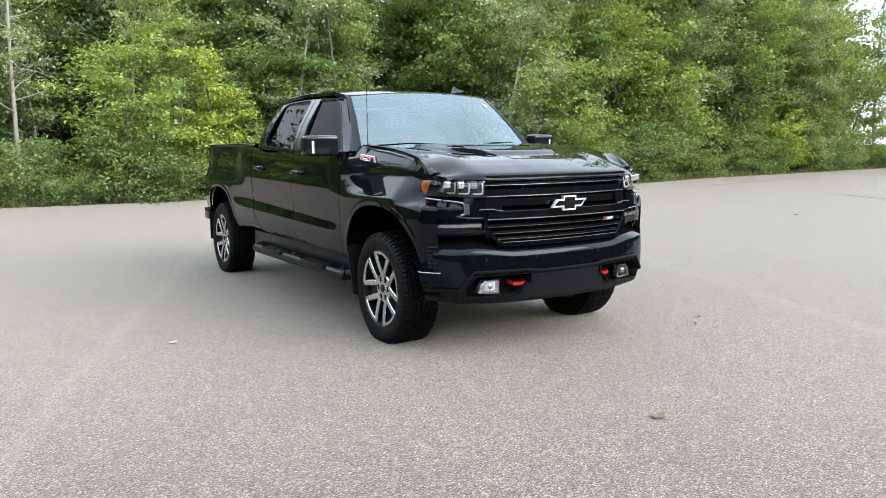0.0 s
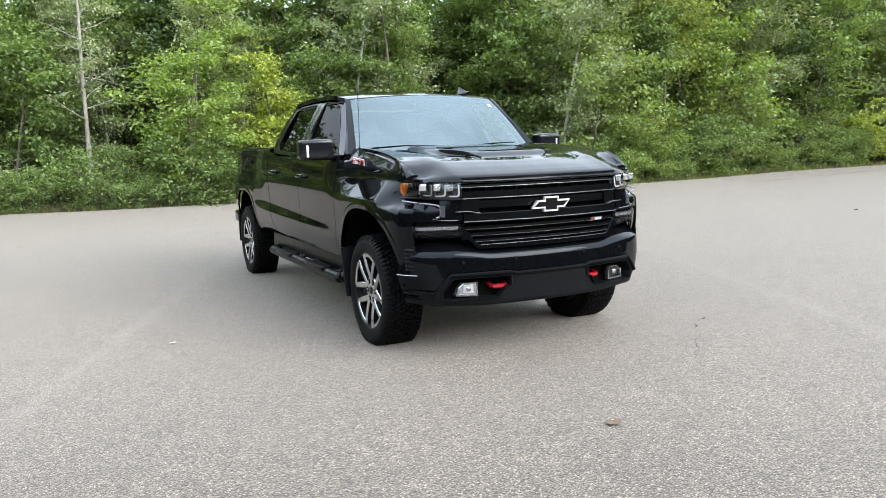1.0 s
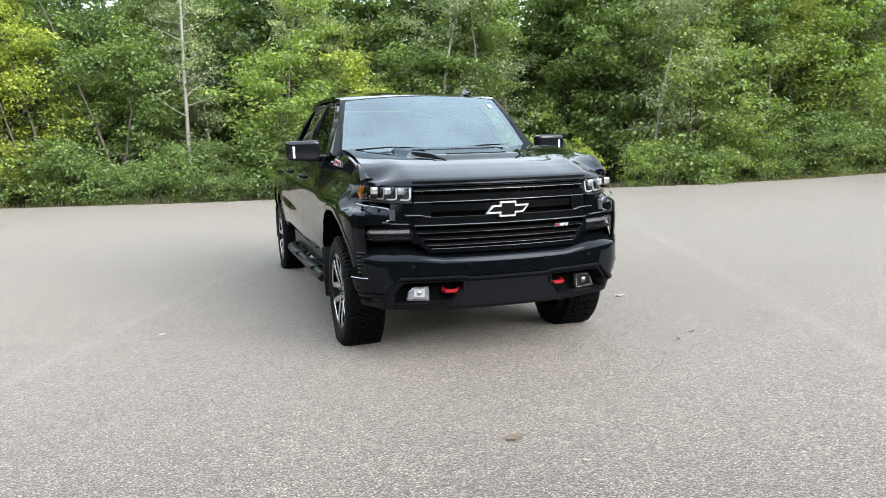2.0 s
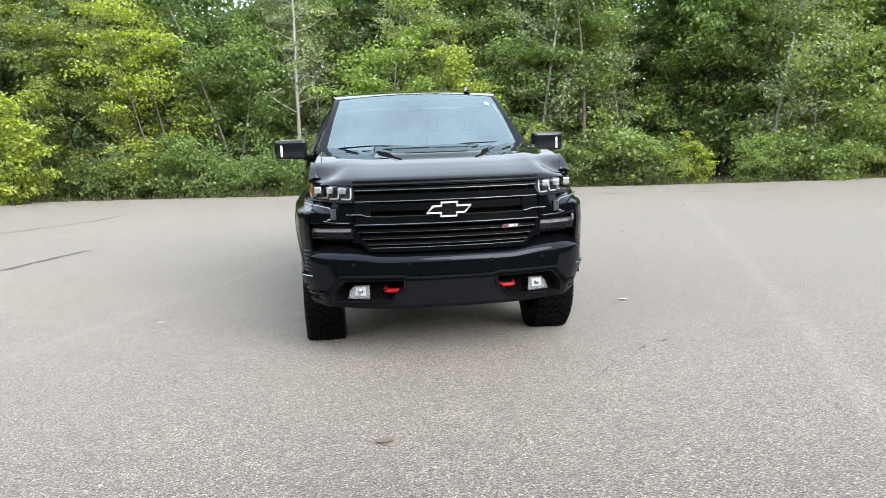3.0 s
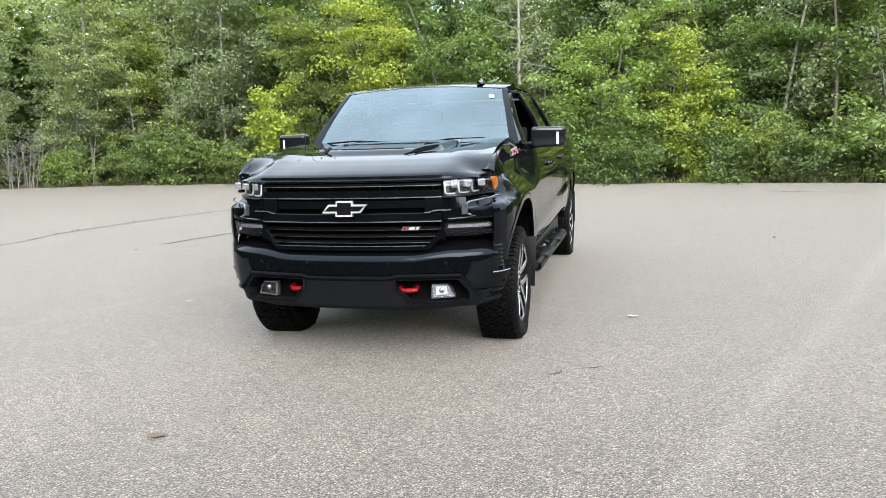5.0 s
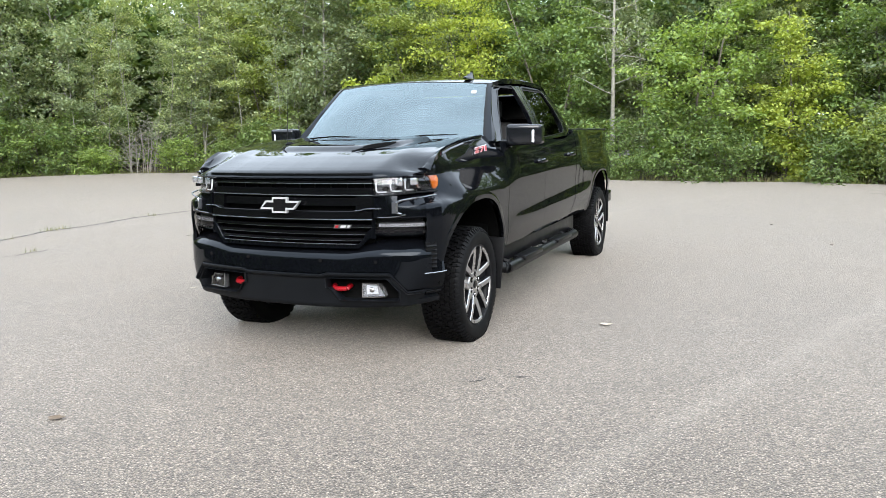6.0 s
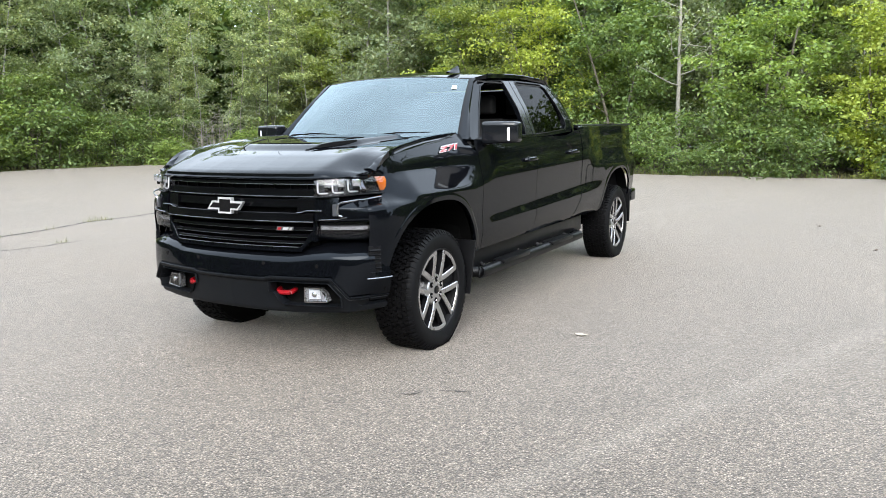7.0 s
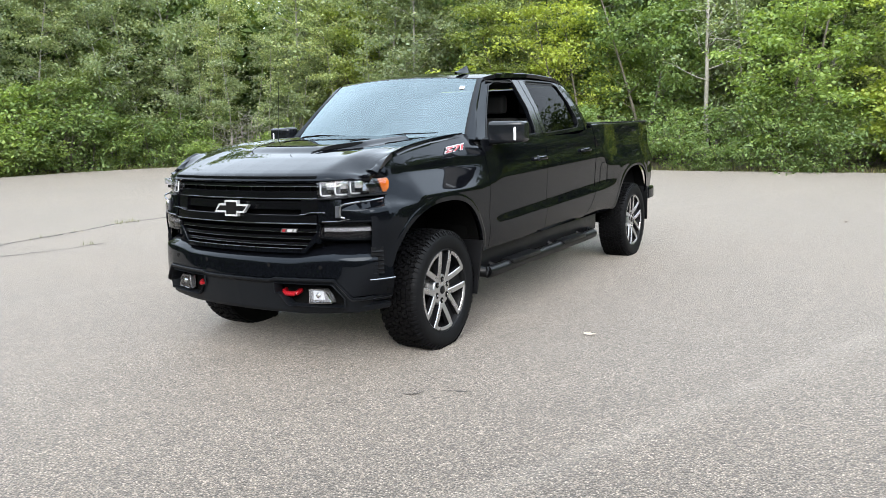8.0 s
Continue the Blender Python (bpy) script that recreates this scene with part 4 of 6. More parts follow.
def hood():
    bm = bmesh.new()
    us = np.linspace(-1, 1, 131)
    vs = list(np.linspace(0, 0.02, 9)) + list(np.linspace(0.025, 0.08, 10)) + list(np.linspace(0.1, 0.30, 10)) + list(np.linspace(0.31, 1, 66))
    grid(bm, [[hood_point(u, v) for u in us] for v in vs])
    h = finish(bm, "hood", M_PAINT, truck, "gloss black hood with a raised middle and vents", 60, 0.02, (0, 0, 1))
    # thin slots across the front of the dome
    for x0, x1 in ((-0.23, -0.085), (-0.08, 0.075), (0.08, 0.23)):
        bm = bmesh.new()
        grid(bm, [[hood_point((x0 + (x1 - x0) * i / 6) / 0.858, v) + Vector((0, -0.003, 0.003)) for i in range(7)] for v in (0.418, 0.430)])
        finish(bm, "dome_slot", M_DARK, h, "", 60, 0.003, (0, -1, 1))
    for s in (1, -1):
        # dark gap along the flank of the dome, and the triangular dark patch behind it
        bm = bmesh.new()
        vv = [0.342 + 0.25 * j / 14 for j in range(15)]
        grid(bm, [[hood_point(s * (dome_width(v) + 0.012 - 0.05 * (1 - step(0.342, 0.37, v)) + w * (0.004 + 0.009 * math.sin(math.pi * j / 14))) / 0.858, v) + Vector((0, -0.002, 0.004)) for w in (-1, 0, 1)] for j, v in enumerate(vv)])
        finish(bm, "dome_gap", M_DARK, h, "", 60, 0.003, (0, 0, 1))
        bm = bmesh.new()
        grid(bm, [[hood_point(s * (0.30 + 0.055 * f * i / 4 + 0.012 * f) / 0.825, 0.60 + 0.12 * f) + Vector((0, 0, 0.004)) for i in range(5)] for f in (0.1, 0.4, 0.7, 1.0)])
        finish(bm, "dome_patch", M_DARK, h, "", 60, 0.004, (0, 0, 1))
        bm = bmesh.new()
        grid(bm, [[hood_point(s * (0.57 + 0.10 * i / 5) / 0.858, 0.62 + 0.02 * j + 0.02 * i) + Vector((0, 0, 0.004)) for i in range(6)] for j in range(3)])
        finish(bm, "side_vent", M_DARK, h, "", 60, 0.004, (0, 0, 1))
    # thin dark strip across the dome
    bm = bmesh.new()
    grid(bm, [[hood_point(x / 0.82, v) + Vector((0, 0, 0.004)) for x in np.linspace(-0.30, 0.30, 15)] for v in (0.720, 0.735)])
    finish(bm, "dome_strip", M_DARK, h, "", 60, 0.003, (0, 0, 1))
    # cowl at the foot of the windscreen
    bm = bmesh.new()
    grid(bm, [[(hood_point(u, 1.0) + Vector((0, -0.02, -0.02))) for u in us], [windscreen(u, 0.07) + Vector((0, 0.0, -0.008)) for u in us]])
    finish(bm, "cowl", M_TRIM, truck, "", 60, 0.01, (0, 0, 1))


hood()
# --- the nose: bumper, valance, grille, lamps ---
_plan = [(0, -0.91), (0.2, -0.903), (0.4, -0.878), (0.6, -0.836), (0.75, -0.79), (0.85, -0.738), (0.92, -0.668), (0.962, -0.59), (0.983, -0.51), (0.99, -0.44)]
_pts = [Vector((p.x, p.y)) for p in smooth_curve([(x, y, 0) for x, y in _plan], 181)]
_len = [0.0]
for _a, _b in zip(_pts, _pts[1:]):
    _len.append(_len[-1] + (_b - _a).length)
NOSE_END = _len[-1]


def plan(s):
    """Place and outward way on the nose's plan line, s metres along it from the middle (negative: the other side)."""
    a = min(abs(s), NOSE_END - 1e-4)
    x = float(np.interp(a, _len, [p.x for p in _pts]))
    y = float(np.interp(a, _len, [p.y for p in _pts]))
    x2 = float(np.interp(a + 0.004, _len, [p.x for p in _pts])) if a + 0.004 < NOSE_END else x + 0.0001
    y2 = float(np.interp(a + 0.004, _len, [p.y for p in _pts])) if a + 0.004 < NOSE_END else y + 0.004
    d = Vector((x2 - x, y2 - y)).normalized()
    k = 1 if s >= 0 else -1
    return Vector((k * x, y)), Vector((k * d.y * 1.0, -d.x))



def s_of(x):
    """How far along the plan line the half width x lies."""
    return math.copysign(float(np.interp(abs(x), [p.x for p in _pts], _len)), x)


SB = s_of(0.918)


def at_nose(s, z, d):
    """A point d in front of the nose's plan line; the line draws in at the corners by the headlamps and under the bumper."""
    p, n = plan(s)
    ax = abs(p.x)
    high = step(1.04, 1.09, z)
    inset = 0.066 * step(0.74, 0.96, ax) * high + 0.045 * step(0.76, 0.95, ax) * step(0.58, 0.42, z)
    return Vector((p.x + n.x * d - math.copysign(inset, p.x), p.y + n.y * d + 0.085 * step(0.60, 0.96, ax) * high + 0.6 * inset * (z < 0.7), z))


def nose_sheet(name, material, s0, s1, cols, rows, parent=None, label="", thick=0.02, sharp=28, skip=None):
    """A sheet along the nose; rows give height and offset as functions of s, from the bottom up."""
    bm = bmesh.new()
    ss = [s0 + (s1 - s0) * i / cols for i in range(cols + 1)]
    vs = grid(bm, [[at_nose(s, r(s)[0], r(s)[1]) for s in ss] for r in rows])
    if skip:
        dead = [f for f in bm.faces if skip(f.calc_center_median())]
        bmesh.ops.delete(bm, geom=dead, context="FACES")
    return finish(bm, name, material, parent or truck, label, sharp, thick, (0, -1, 0))


def nose_bar(name, material, x0, x1, low, high, d0, d1, parent, label="", cols=28, bevel=0.003):
    """A bar that follows the bow of the nose; low and high give its edges at x."""
    bm = bmesh.new()
    rows = []
    for i in range(cols + 1):
        x = x0 + (x1 - x0) * i / cols
        s = s_of(x)
        z0, z1 = low(x), high(x)
        b = min(bevel, (z1 - z0) * 0.3)
        rake = 0.085 * (z1 - z0)
        rows.append([at_nose(s, z0, d0), at_nose(s, z0, d1 - b), at_nose(s, z0 + b, d1), at_nose(s, z1 - b, d1 - rake), at_nose(s, z1, d1 - b - rake), at_nose(s, z1, d0), at_nose(s, z0, d0)])
    vs = grid(bm, rows)
    bmesh.ops.remove_doubles(bm, verts=bm.verts, dist=1e-5)
    bmesh.ops.holes_fill(bm, edges=bm.edges, sides=8)
    return finish(bm, name, material, parent, label, 25)


def const(v):
    return lambda x: v


def pocket_edge(x):
    """Whether and between which heights the lamp pocket is open at a half width."""
    ax = abs(x)
    lo = 0.418 + 0.075 * step(0.40, 0.325, ax) * 1.0
    hi = 0.555 - 0.11 * max(0.0, (ax - 0.685) / 0.09)
    return (lo, hi) if 0.305 < ax < 0.755 and hi > lo + 0.01 else None


def lip_line(s):
    """Height of the joint between the painted bumper and the valance: it drops towards the corners."""
    x = abs(plan(s)[0].x)
    return 0.592 - 0.012 * step(0.31, 0.27, x) - 0.118 * min(1.0, max(0.0, (x - 0.705) / 0.095))


def bumper():
    def top(s):
        x = abs(plan(s)[0].x)
        return 0.735 + 0.065 * step(0.42, 0.72, x)

    def deep(s):
        """Height of the sloping ledge along the top; it widens towards the corners."""
        return 0.034 + 0.044 * step(0.45, 0.74, abs(plan(s)[0].x))

    def row(f, d):
        return lambda s: (lip_line(s) + (top(s) - deep(s) - 0.009 - lip_line(s)) * f, d - 0.012 * step(0.80, 0.93, abs(plan(s)[0].x)) * (1 - f))

    b = nose_sheet("front_bumper", M_PAINT, -SB, SB, 140, [row(0.0, 0.0), row(0.02, 0.016), row(0.06, 0.023), row(0.25, 0.0205), row(0.5, 0.0168), row(0.75, 0.0131), row(0.92, 0.0105), row(1.0, 0.006),
        lambda s: (top(s) - deep(s), 0.0), lambda s: (top(s) - deep(s) * 0.66, -0.44 * deep(s)), lambda s: (top(s) - deep(s) * 0.33, -0.89 * deep(s)), lambda s: (top(s) - 0.002, -1.34 * deep(s)), lambda s: (top(s), -0.13)],
        label="gloss black painted front bumper", sharp=24)
    # parking sensors
    for x, z in ((-0.62, 0.66), (-0.27, 0.665), (0.27, 0.665), (0.62, 0.66)):
        bm = bmesh.new()
        c = at_nose(s_of(x), z, 0.0175)
        bmesh.ops.create_cone(bm, cap_ends=True, segments=20, radius1=0.013, radius2=0.012, depth=0.004, matrix=Matrix.Translation(c) @ Matrix.Rotation(radians(90), 4, "X"))
        finish(bm, "parking_sensor", M_GRILLE, b)
    # side vents with their ribs, the bright reveal under them, and the lower corner
    for k in (1, -1):
        s0, s1 = s_of(0.895), s_of(0.940)
        v = nose_sheet("side_vent", M_TRIM, k * s0, k * s1, 8, [lambda s: (0.60, 0.002), lambda s: (0.68, 0.006), lambda s: (0.775, 0.002)], b, thick=0.006)
        for i in range(6):
            z = 0.612 + i * 0.026
            bm = bmesh.new()
            ss = [k * (s0 + 0.004 + (s1 - s0 - 0.008) * j / 6) for j in range(7)]
            grid(bm, [[at_nose(s, z, 0.004) for s in ss], [at_nose(s, z + 0.006, 0.013) for s in ss], [at_nose(s, z + 0.013, 0.004) for s in ss]])
            finish(bm, "rib", M_TRIM, v, "", 20, 0.0, (k, -1, 0))
        # bright metal imitates the sky's reflection on this painted ledge
        bm = bmesh.new()
        ss = [k * (s_of(0.885) + (s_of(0.968) - s_of(0.885)) * j / 10) for j in range(11)]
        grid(bm, [[at_nose(s, 0.578, 0.011) for s in ss], [at_nose(s, 0.582, 0.015) for s in ss], [at_nose(s, 0.586, 0.011) for s in ss]])
        finish(bm, "reveal_glint", M_EDGE, b, "thin reveal strip, bright metal imitating the sky's reflection on paint", 20, 0.0, (k, -1, 0))
        nose_sheet("bumper_corner", M_PAINT, k * s_of(0.905), k * s_of(0.966), 10, [lambda s: (0.432, -0.012), lambda s: (0.445, 0.004), lambda s: (0.52, 0.010), lambda s: (0.575, 0.010), lambda s: (0.60, 0.004), lambda s: (0.66, -0.004)], b, "", 0.012)


bumper()


def valance():

    def low(s):
        x = abs(plan(s)[0].x)
        return 0.352 + 0.022 * step(0.45, 0.97, x)

    def row(f, d):
        return lambda s: (low(s) + (lip_line(s) - low(s)) * f, d - 0.022 * step(0.84, 0.95, abs(plan(s)[0].x)) * (d > 0))

    def in_pocket(c):
        p = pocket_edge(c.x)
        return p is not None and p[0] < c.z < p[1]

    fs = [(0.0, -0.09), (0.02, -0.05), (0.06, -0.022), (0.14, -0.010)] + [(0.14 + 0.73 * i / 26, -0.010 + 0.026 * i / 26) for i in range(1, 27)] + [(0.90, 0.026), (0.94, 0.034), (0.985, 0.036), (1.0, 0.028), (1.0, 0.0)]
    v = nose_sheet("lower_valance", M_VALANCE, -s_of(0.966), s_of(0.966), 230, [row(f, d) for f, d in fs], label="dark grey plastic lower valance", thick=0.015, skip=in_pocket)
    for k in (1, -1):
        # pocket: back wall and rim
        bm = bmesh.new()
        xs = [0.30 + (0.762 - 0.30) * i / 20 for i in range(21)]
        grid(bm, [[at_nose(k * s_of(x), z, -0.07 + 0.02 * (z < 0.43)) for x in xs] for z in (0.40, 0.43, 0.57)])
        finish(bm, "lamp_pocket", M_DARK, v, "", 40, 0.004, (0, -1, 0))
        xs = [0.308 + (0.752 - 0.308) * i / 36 for i in range(37)]
        ok = [(x, pocket_edge(x)) for x in xs if pocket_edge(x)]
        loop = [(x, p[0]) for x, p in ok] + [(x, p[1]) for x, p in reversed(ok)]
        bm = bmesh.new()
        cx, cz = 0.56, 0.49
        rows = []
        for grow, d in ((0.97, -0.06), (0.985, 0.006), (1.012, 0.017), (1.05, 0.010)):
            rows.append([at_nose(k * s_of(cx + (x - cx) * grow), cz + (z - cz) * grow, d + 0.012 * (z - 0.42) / 0.13) for x, z in loop + loop[:1]])
        grid(bm, rows)
        finish(bm, "pocket_rim", M_VALANCE, v, "", 30)
        # fog lamp
        bm = bmesh.new()
        o = [(0.530, 0.436), (0.668, 0.442), (0.650, 0.49), (0.622, 0.522), (0.530, 0.524)]
        prism(bm, [at_nose(k * s_of(x), z, -0.012) for x, z in o], (0, 0.04, 0))
        f = finish(bm, "fog_lamp", M_REFLECTOR, truck, "bright clear fog lamp in a chrome bezel", 30)
        # pale diffuse lens stands in for the sky mirrored in the lamp's chrome
        bm = bmesh.new()
        i2 = [(0.555, 0.455), (0.625, 0.458), (0.618, 0.508), (0.555, 0.51)]
        prism(bm, [at_nose(k * s_of(x), z, -0.007) for x, z in i2], (0, 0.008, 0))
        finish(bm, "fog_lens", M_HOOK, f)
        bm = bmesh.new()
        bmesh.ops.create_uvsphere(bm, u_segments=14, v_segments=8, radius=0.017, matrix=Matrix.Translation(at_nose(k * s_of(0.588), 0.484, -0.005)) @ Matrix.Diagonal((1, 0.5, 1, 1)))
        finish(bm, "fog_bulb", M_CHROME, f)
        bm = bmesh.new()
        prism(bm, [at_nose(k * s_of(x), z, 0.0) for x, z in o], (0, 0.003, 0))
        finish(bm, "fog_cover", M_LENS, f, "clear lens").visible_shadow = False
        bm = bmesh.new()
        pts = [at_nose(k * s_of(x), z, -0.004) for x, z in o]
        pipe(bm, pts + pts[:1], [0.005] * 6, 6)
        finish(bm, "fog_bezel", M_CHROME, f)
        # red tow hook
        bm = bmesh.new()
        arm = smooth_curve([at_nose(k * s_of(0.326), 0.500, -0.10), at_nose(k * s_of(0.330), 0.492, -0.045), at_nose(k * s_of(0.346), 0.484, -0.026), at_nose(k * s_of(0.416), 0.484, -0.026), at_nose(k * s_of(0.432), 0.492, -0.045), at_nose(k * s_of(0.436), 0.500, -0.10)], 22)
        pipe(bm, arm, [0.0155] * 22, 10)
        finish(bm, "tow_hook", M_RED, truck, "red enamelled tow hook")
    # underside that closes the nose
    bm = bmesh.new()
    ss = [-s_of(0.96) + 2 * s_of(0.96) * i / 40 for i in range(41)]
    grid(bm, [[at_nose(s, low(s) + 0.005, -0.08) for s in ss], [Vector((at_nose(s, 0, -0.08).x * 0.72, -0.25, 0.40)) for s in ss]])
    finish(bm, "skid_plate", M_TRIM, truck, "", 40, 0.01, (0, 0, -1))


valance()


def nose_face():
    # black mask behind everything, so that nothing shows through
    nose_sheet("nose_mask", M_DARK, -s_of(0.93), s_of(0.93), 60, [const((0.70, -0.10)), const((1.0, -0.10)), const((1.19, -0.085))], thick=0.01)
    # gloss cheek between bumper and headlamp
    for k in (1, -1):
        nose_sheet("cheek", M_PAINT, k * s_of(0.612), k * s_of(0.905), 16, [const((0.792, -0.108)), const((0.812, -0.04)), const((0.832, -0.016))], thick=0.02)
        nose_sheet("cheek", M_PAINT, k * s_of(0.612), k * s_of(0.748), 12, [const((0.922, -0.012)), const((0.930, 0.0)), const((0.985, -0.005)), const((1.062, -0.012))], thick=0.02)
        nose_sheet("cheek", M_PAINT, k * s_of(0.748), k * s_of(0.905), 12, [const((0.922, -0.012)), const((0.930, -0.002)), const((0.996, -0.004)), const((1.002, -0.006)), const((1.030, -0.038)), const((1.062, -0.042))], thick=0.02)
        nose_sheet("bracket_pad", M_PAD, k * s_of(0.722), k * s_of(0.748), 3, [const((0.955, 0.0)), const((0.96, 0.006)), const((1.022, 0.002)), const((1.026, -0.004))], thick=0.01)
        # C-shaped bright bracket under the headlamp
        bm = bmesh.new()
        c = smooth_curve([at_nose(k * s_of(0.945), 1.062, 0.008), at_nose(k * s_of(0.88), 1.052, 0.006), at_nose(k * s_of(0.80), 1.040, 0.004), at_nose(k * s_of(0.762), 1.030, 0.003), at_nose(k * s_of(0.752), 1.012, 0.003), at_nose(k * s_of(0.752), 0.965, 0.003), at_nose(k * s_of(0.775), 0.952, 0.002)], 24)
        pipe(bm, c, [0.0055] * 12 + [0.007] * 12, 6)
        finish(bm, "bright_bracket", M_EDGE, truck, "thin bright bracket under the headlamp")
        bm = bmesh.new()
        c = [at_nose(k * s_of(x), z, 0.003) for x, z in ((0.64, 0.932), (0.74, 0.936), (0.80, 0.948))]
        pipe(bm, c, [0.003] * 3, 6)
        finish(bm, "bright_bracket", M_EDGE, truck)
        # lower lamp
        bm = bmesh.new()
        xs = [0.614 + (0.902 - 0.614) * i / 12 for i in range(13)]
        grid(bm, [[at_nose(k * s_of(x), z, -0.055) for x in xs] for z in (0.832, 0.925)])
        lamp = finish(bm, "running_lamp", M_TRIM, truck, "slim lower running lamp with smoked lens", 30, 0.01, (0, -1, 0))
        bm = bmesh.new()
        grid(bm, [[at_nose(k * s_of(x), z, d) for x in xs[1:]] for z, d in ((0.866, -0.045), (0.872, -0.028), (0.892, -0.028), (0.898, -0.045))])
        finish(bm, "light_bar", M_REFLECTOR, lamp, "", 30, 0.0, (0, -1, 0))
        bm = bmesh.new()
        grid(bm, [[at_nose(k * s_of(x), z, d) for x in xs] for z, d in ((0.83, -0.012), (0.88, -0.006), (0.926, -0.012))])
        finish(bm, "lamp_cover", M_SMOKE, lamp, "", 40, 0.0, (0, -1, 0)).visible_shadow = False
        headlamp(k)
        # strip between the headlamp and the hood
        bm = bmesh.new()
        lamp = [at_nose(k * s_of(x), 1.182, 0.0) for x in (0.840, 0.872, 0.902, 0.93, 0.957)]
        lid = [Vector((k * (hood_edge(y)[0] + 0.004), y, hood_edge(y)[1] - 0.004)) for y in (-0.650, -0.615, -0.580, -0.545, -0.505)]
        half = [a * 0.5 + b * 0.5 + Vector((k * 0.010, 0, 0.006)) for a, b in zip(lamp, lid)]
        grid(bm, [lamp, half, lid])
        finish(bm, "fender_top", M_PAINT, truck, "", 60, 0.01, (k, -0.3, 1))
    grille()
    badge()


def headlamp(k):
    zt = lambda x: 1.168 + 0.012 * step(0.6, 0.9, x)
    zb = lambda x: 1.072 + 0.012 * step(0.62, 0.9, x)
    xs = [0.615 + (0.957 - 0.615) * i / 26 for i in range(27)]
    bm = bmesh.new()
    grid(bm, [[at_nose(k * s_of(x), zb(x) - 0.004, 0.0) for x in xs], [at_nose(k * s_of(x), zb(x), -0.06) for x in xs], [at_nose(k * s_of(x), zt(x), -0.07) for x in xs], [at_nose(k * s_of(x), zt(x) + 0.006, 0.0) for x in xs]])
    h = finish(bm, "headlamp", M_LAMP, truck, "clear headlamp with three bright hooks and an amber side", 30, 0.0, (0, -1, 0))
    # three bright hooks with projector lenses
    for x in (0.655, 0.735, 0.815):
        bm = bmesh.new()
        c = smooth_curve([at_nose(k * s_of(x - 0.028), zt(x) - 0.012, -0.03), at_nose(k * s_of(x - 0.026), zb(x) + 0.022, -0.022), at_nose(k * s_of(x - 0.006), zb(x) + 0.012, -0.02), at_nose(k * s_of(x + 0.03), zb(x) + 0.014, -0.02)], 14)
        pipe(bm, c, [0.0048] * 14, 6)
        finish(bm, "light_hook", M_HOOK, h)
        bm = bmesh.new()
        box(bm, *sorted((k * (x - 0.010), k * (x + 0.026))), nose(x) + 0.045, nose(x) + 0.075, zb(x) + 0.020, zt(x) - 0.054, 0.006)
        finish(bm, "projector", M_GRILLE, h)
        bm = bmesh.new()
        box(bm, *sorted((k * (x - 0.004), k * (x + 0.040))), nose(x) + 0.034, nose(x) + 0.060, zt(x) - 0.050, zt(x) - 0.008, 0.005)
        finish(bm, "reflector", M_REFLECTOR, h)
    bm = bmesh.new()
    grid(bm, [[at_nose(k * s_of(0.862 + 0.066 * i / 5), zb(0.9) + 0.018 + 0.052 * j / 2, -0.030 - 0.012 * j) for i in range(6)] for j in range(3)])
    finish(bm, "reflector", M_REFLECTOR, h, "", 40, 0.006, (k, -1, 0))
    bm = bmesh.new()
    grid(bm, [[at_nose(k * s_of(x0 + (x1 - x0) * i / 6), zb(0.94) + (zt(0.94) - zb(0.94)) * f, d) for i in range(7)] for f, d, x0, x1 in ((0.08, -0.010, 0.950, 0.960), (0.3, -0.004, 0.945, 0.965), (0.7, -0.004, 0.938, 0.966), (0.94, -0.010, 0.932, 0.963))])
    finish(bm, "side_marker", M_AMBER, h, "amber side marker", 40, 0.008, (k, -1, 0))
    bm = bmesh.new()
    grid(bm, [[at_nose(k * s_of(x), zb(x) + (zt(x) - zb(x)) * f, d) for x in xs] for f, d in ((0.0, -0.004), (0.3, 0.004), (0.7, 0.002), (1.02, -0.01))])
    finish(bm, "headlamp_lens", M_LENS, h, "", 60, 0.0, (0, -1, 0)).visible_shadow = False
    bm = bmesh.new()
    c = [at_nose(k * s_of(x), zb(x) - 0.006, 0.004) for x in xs]
    pipe(bm, c, [0.0045] * len(c), 6)
    finish(bm, "lower_trim", M_TRIM, h)


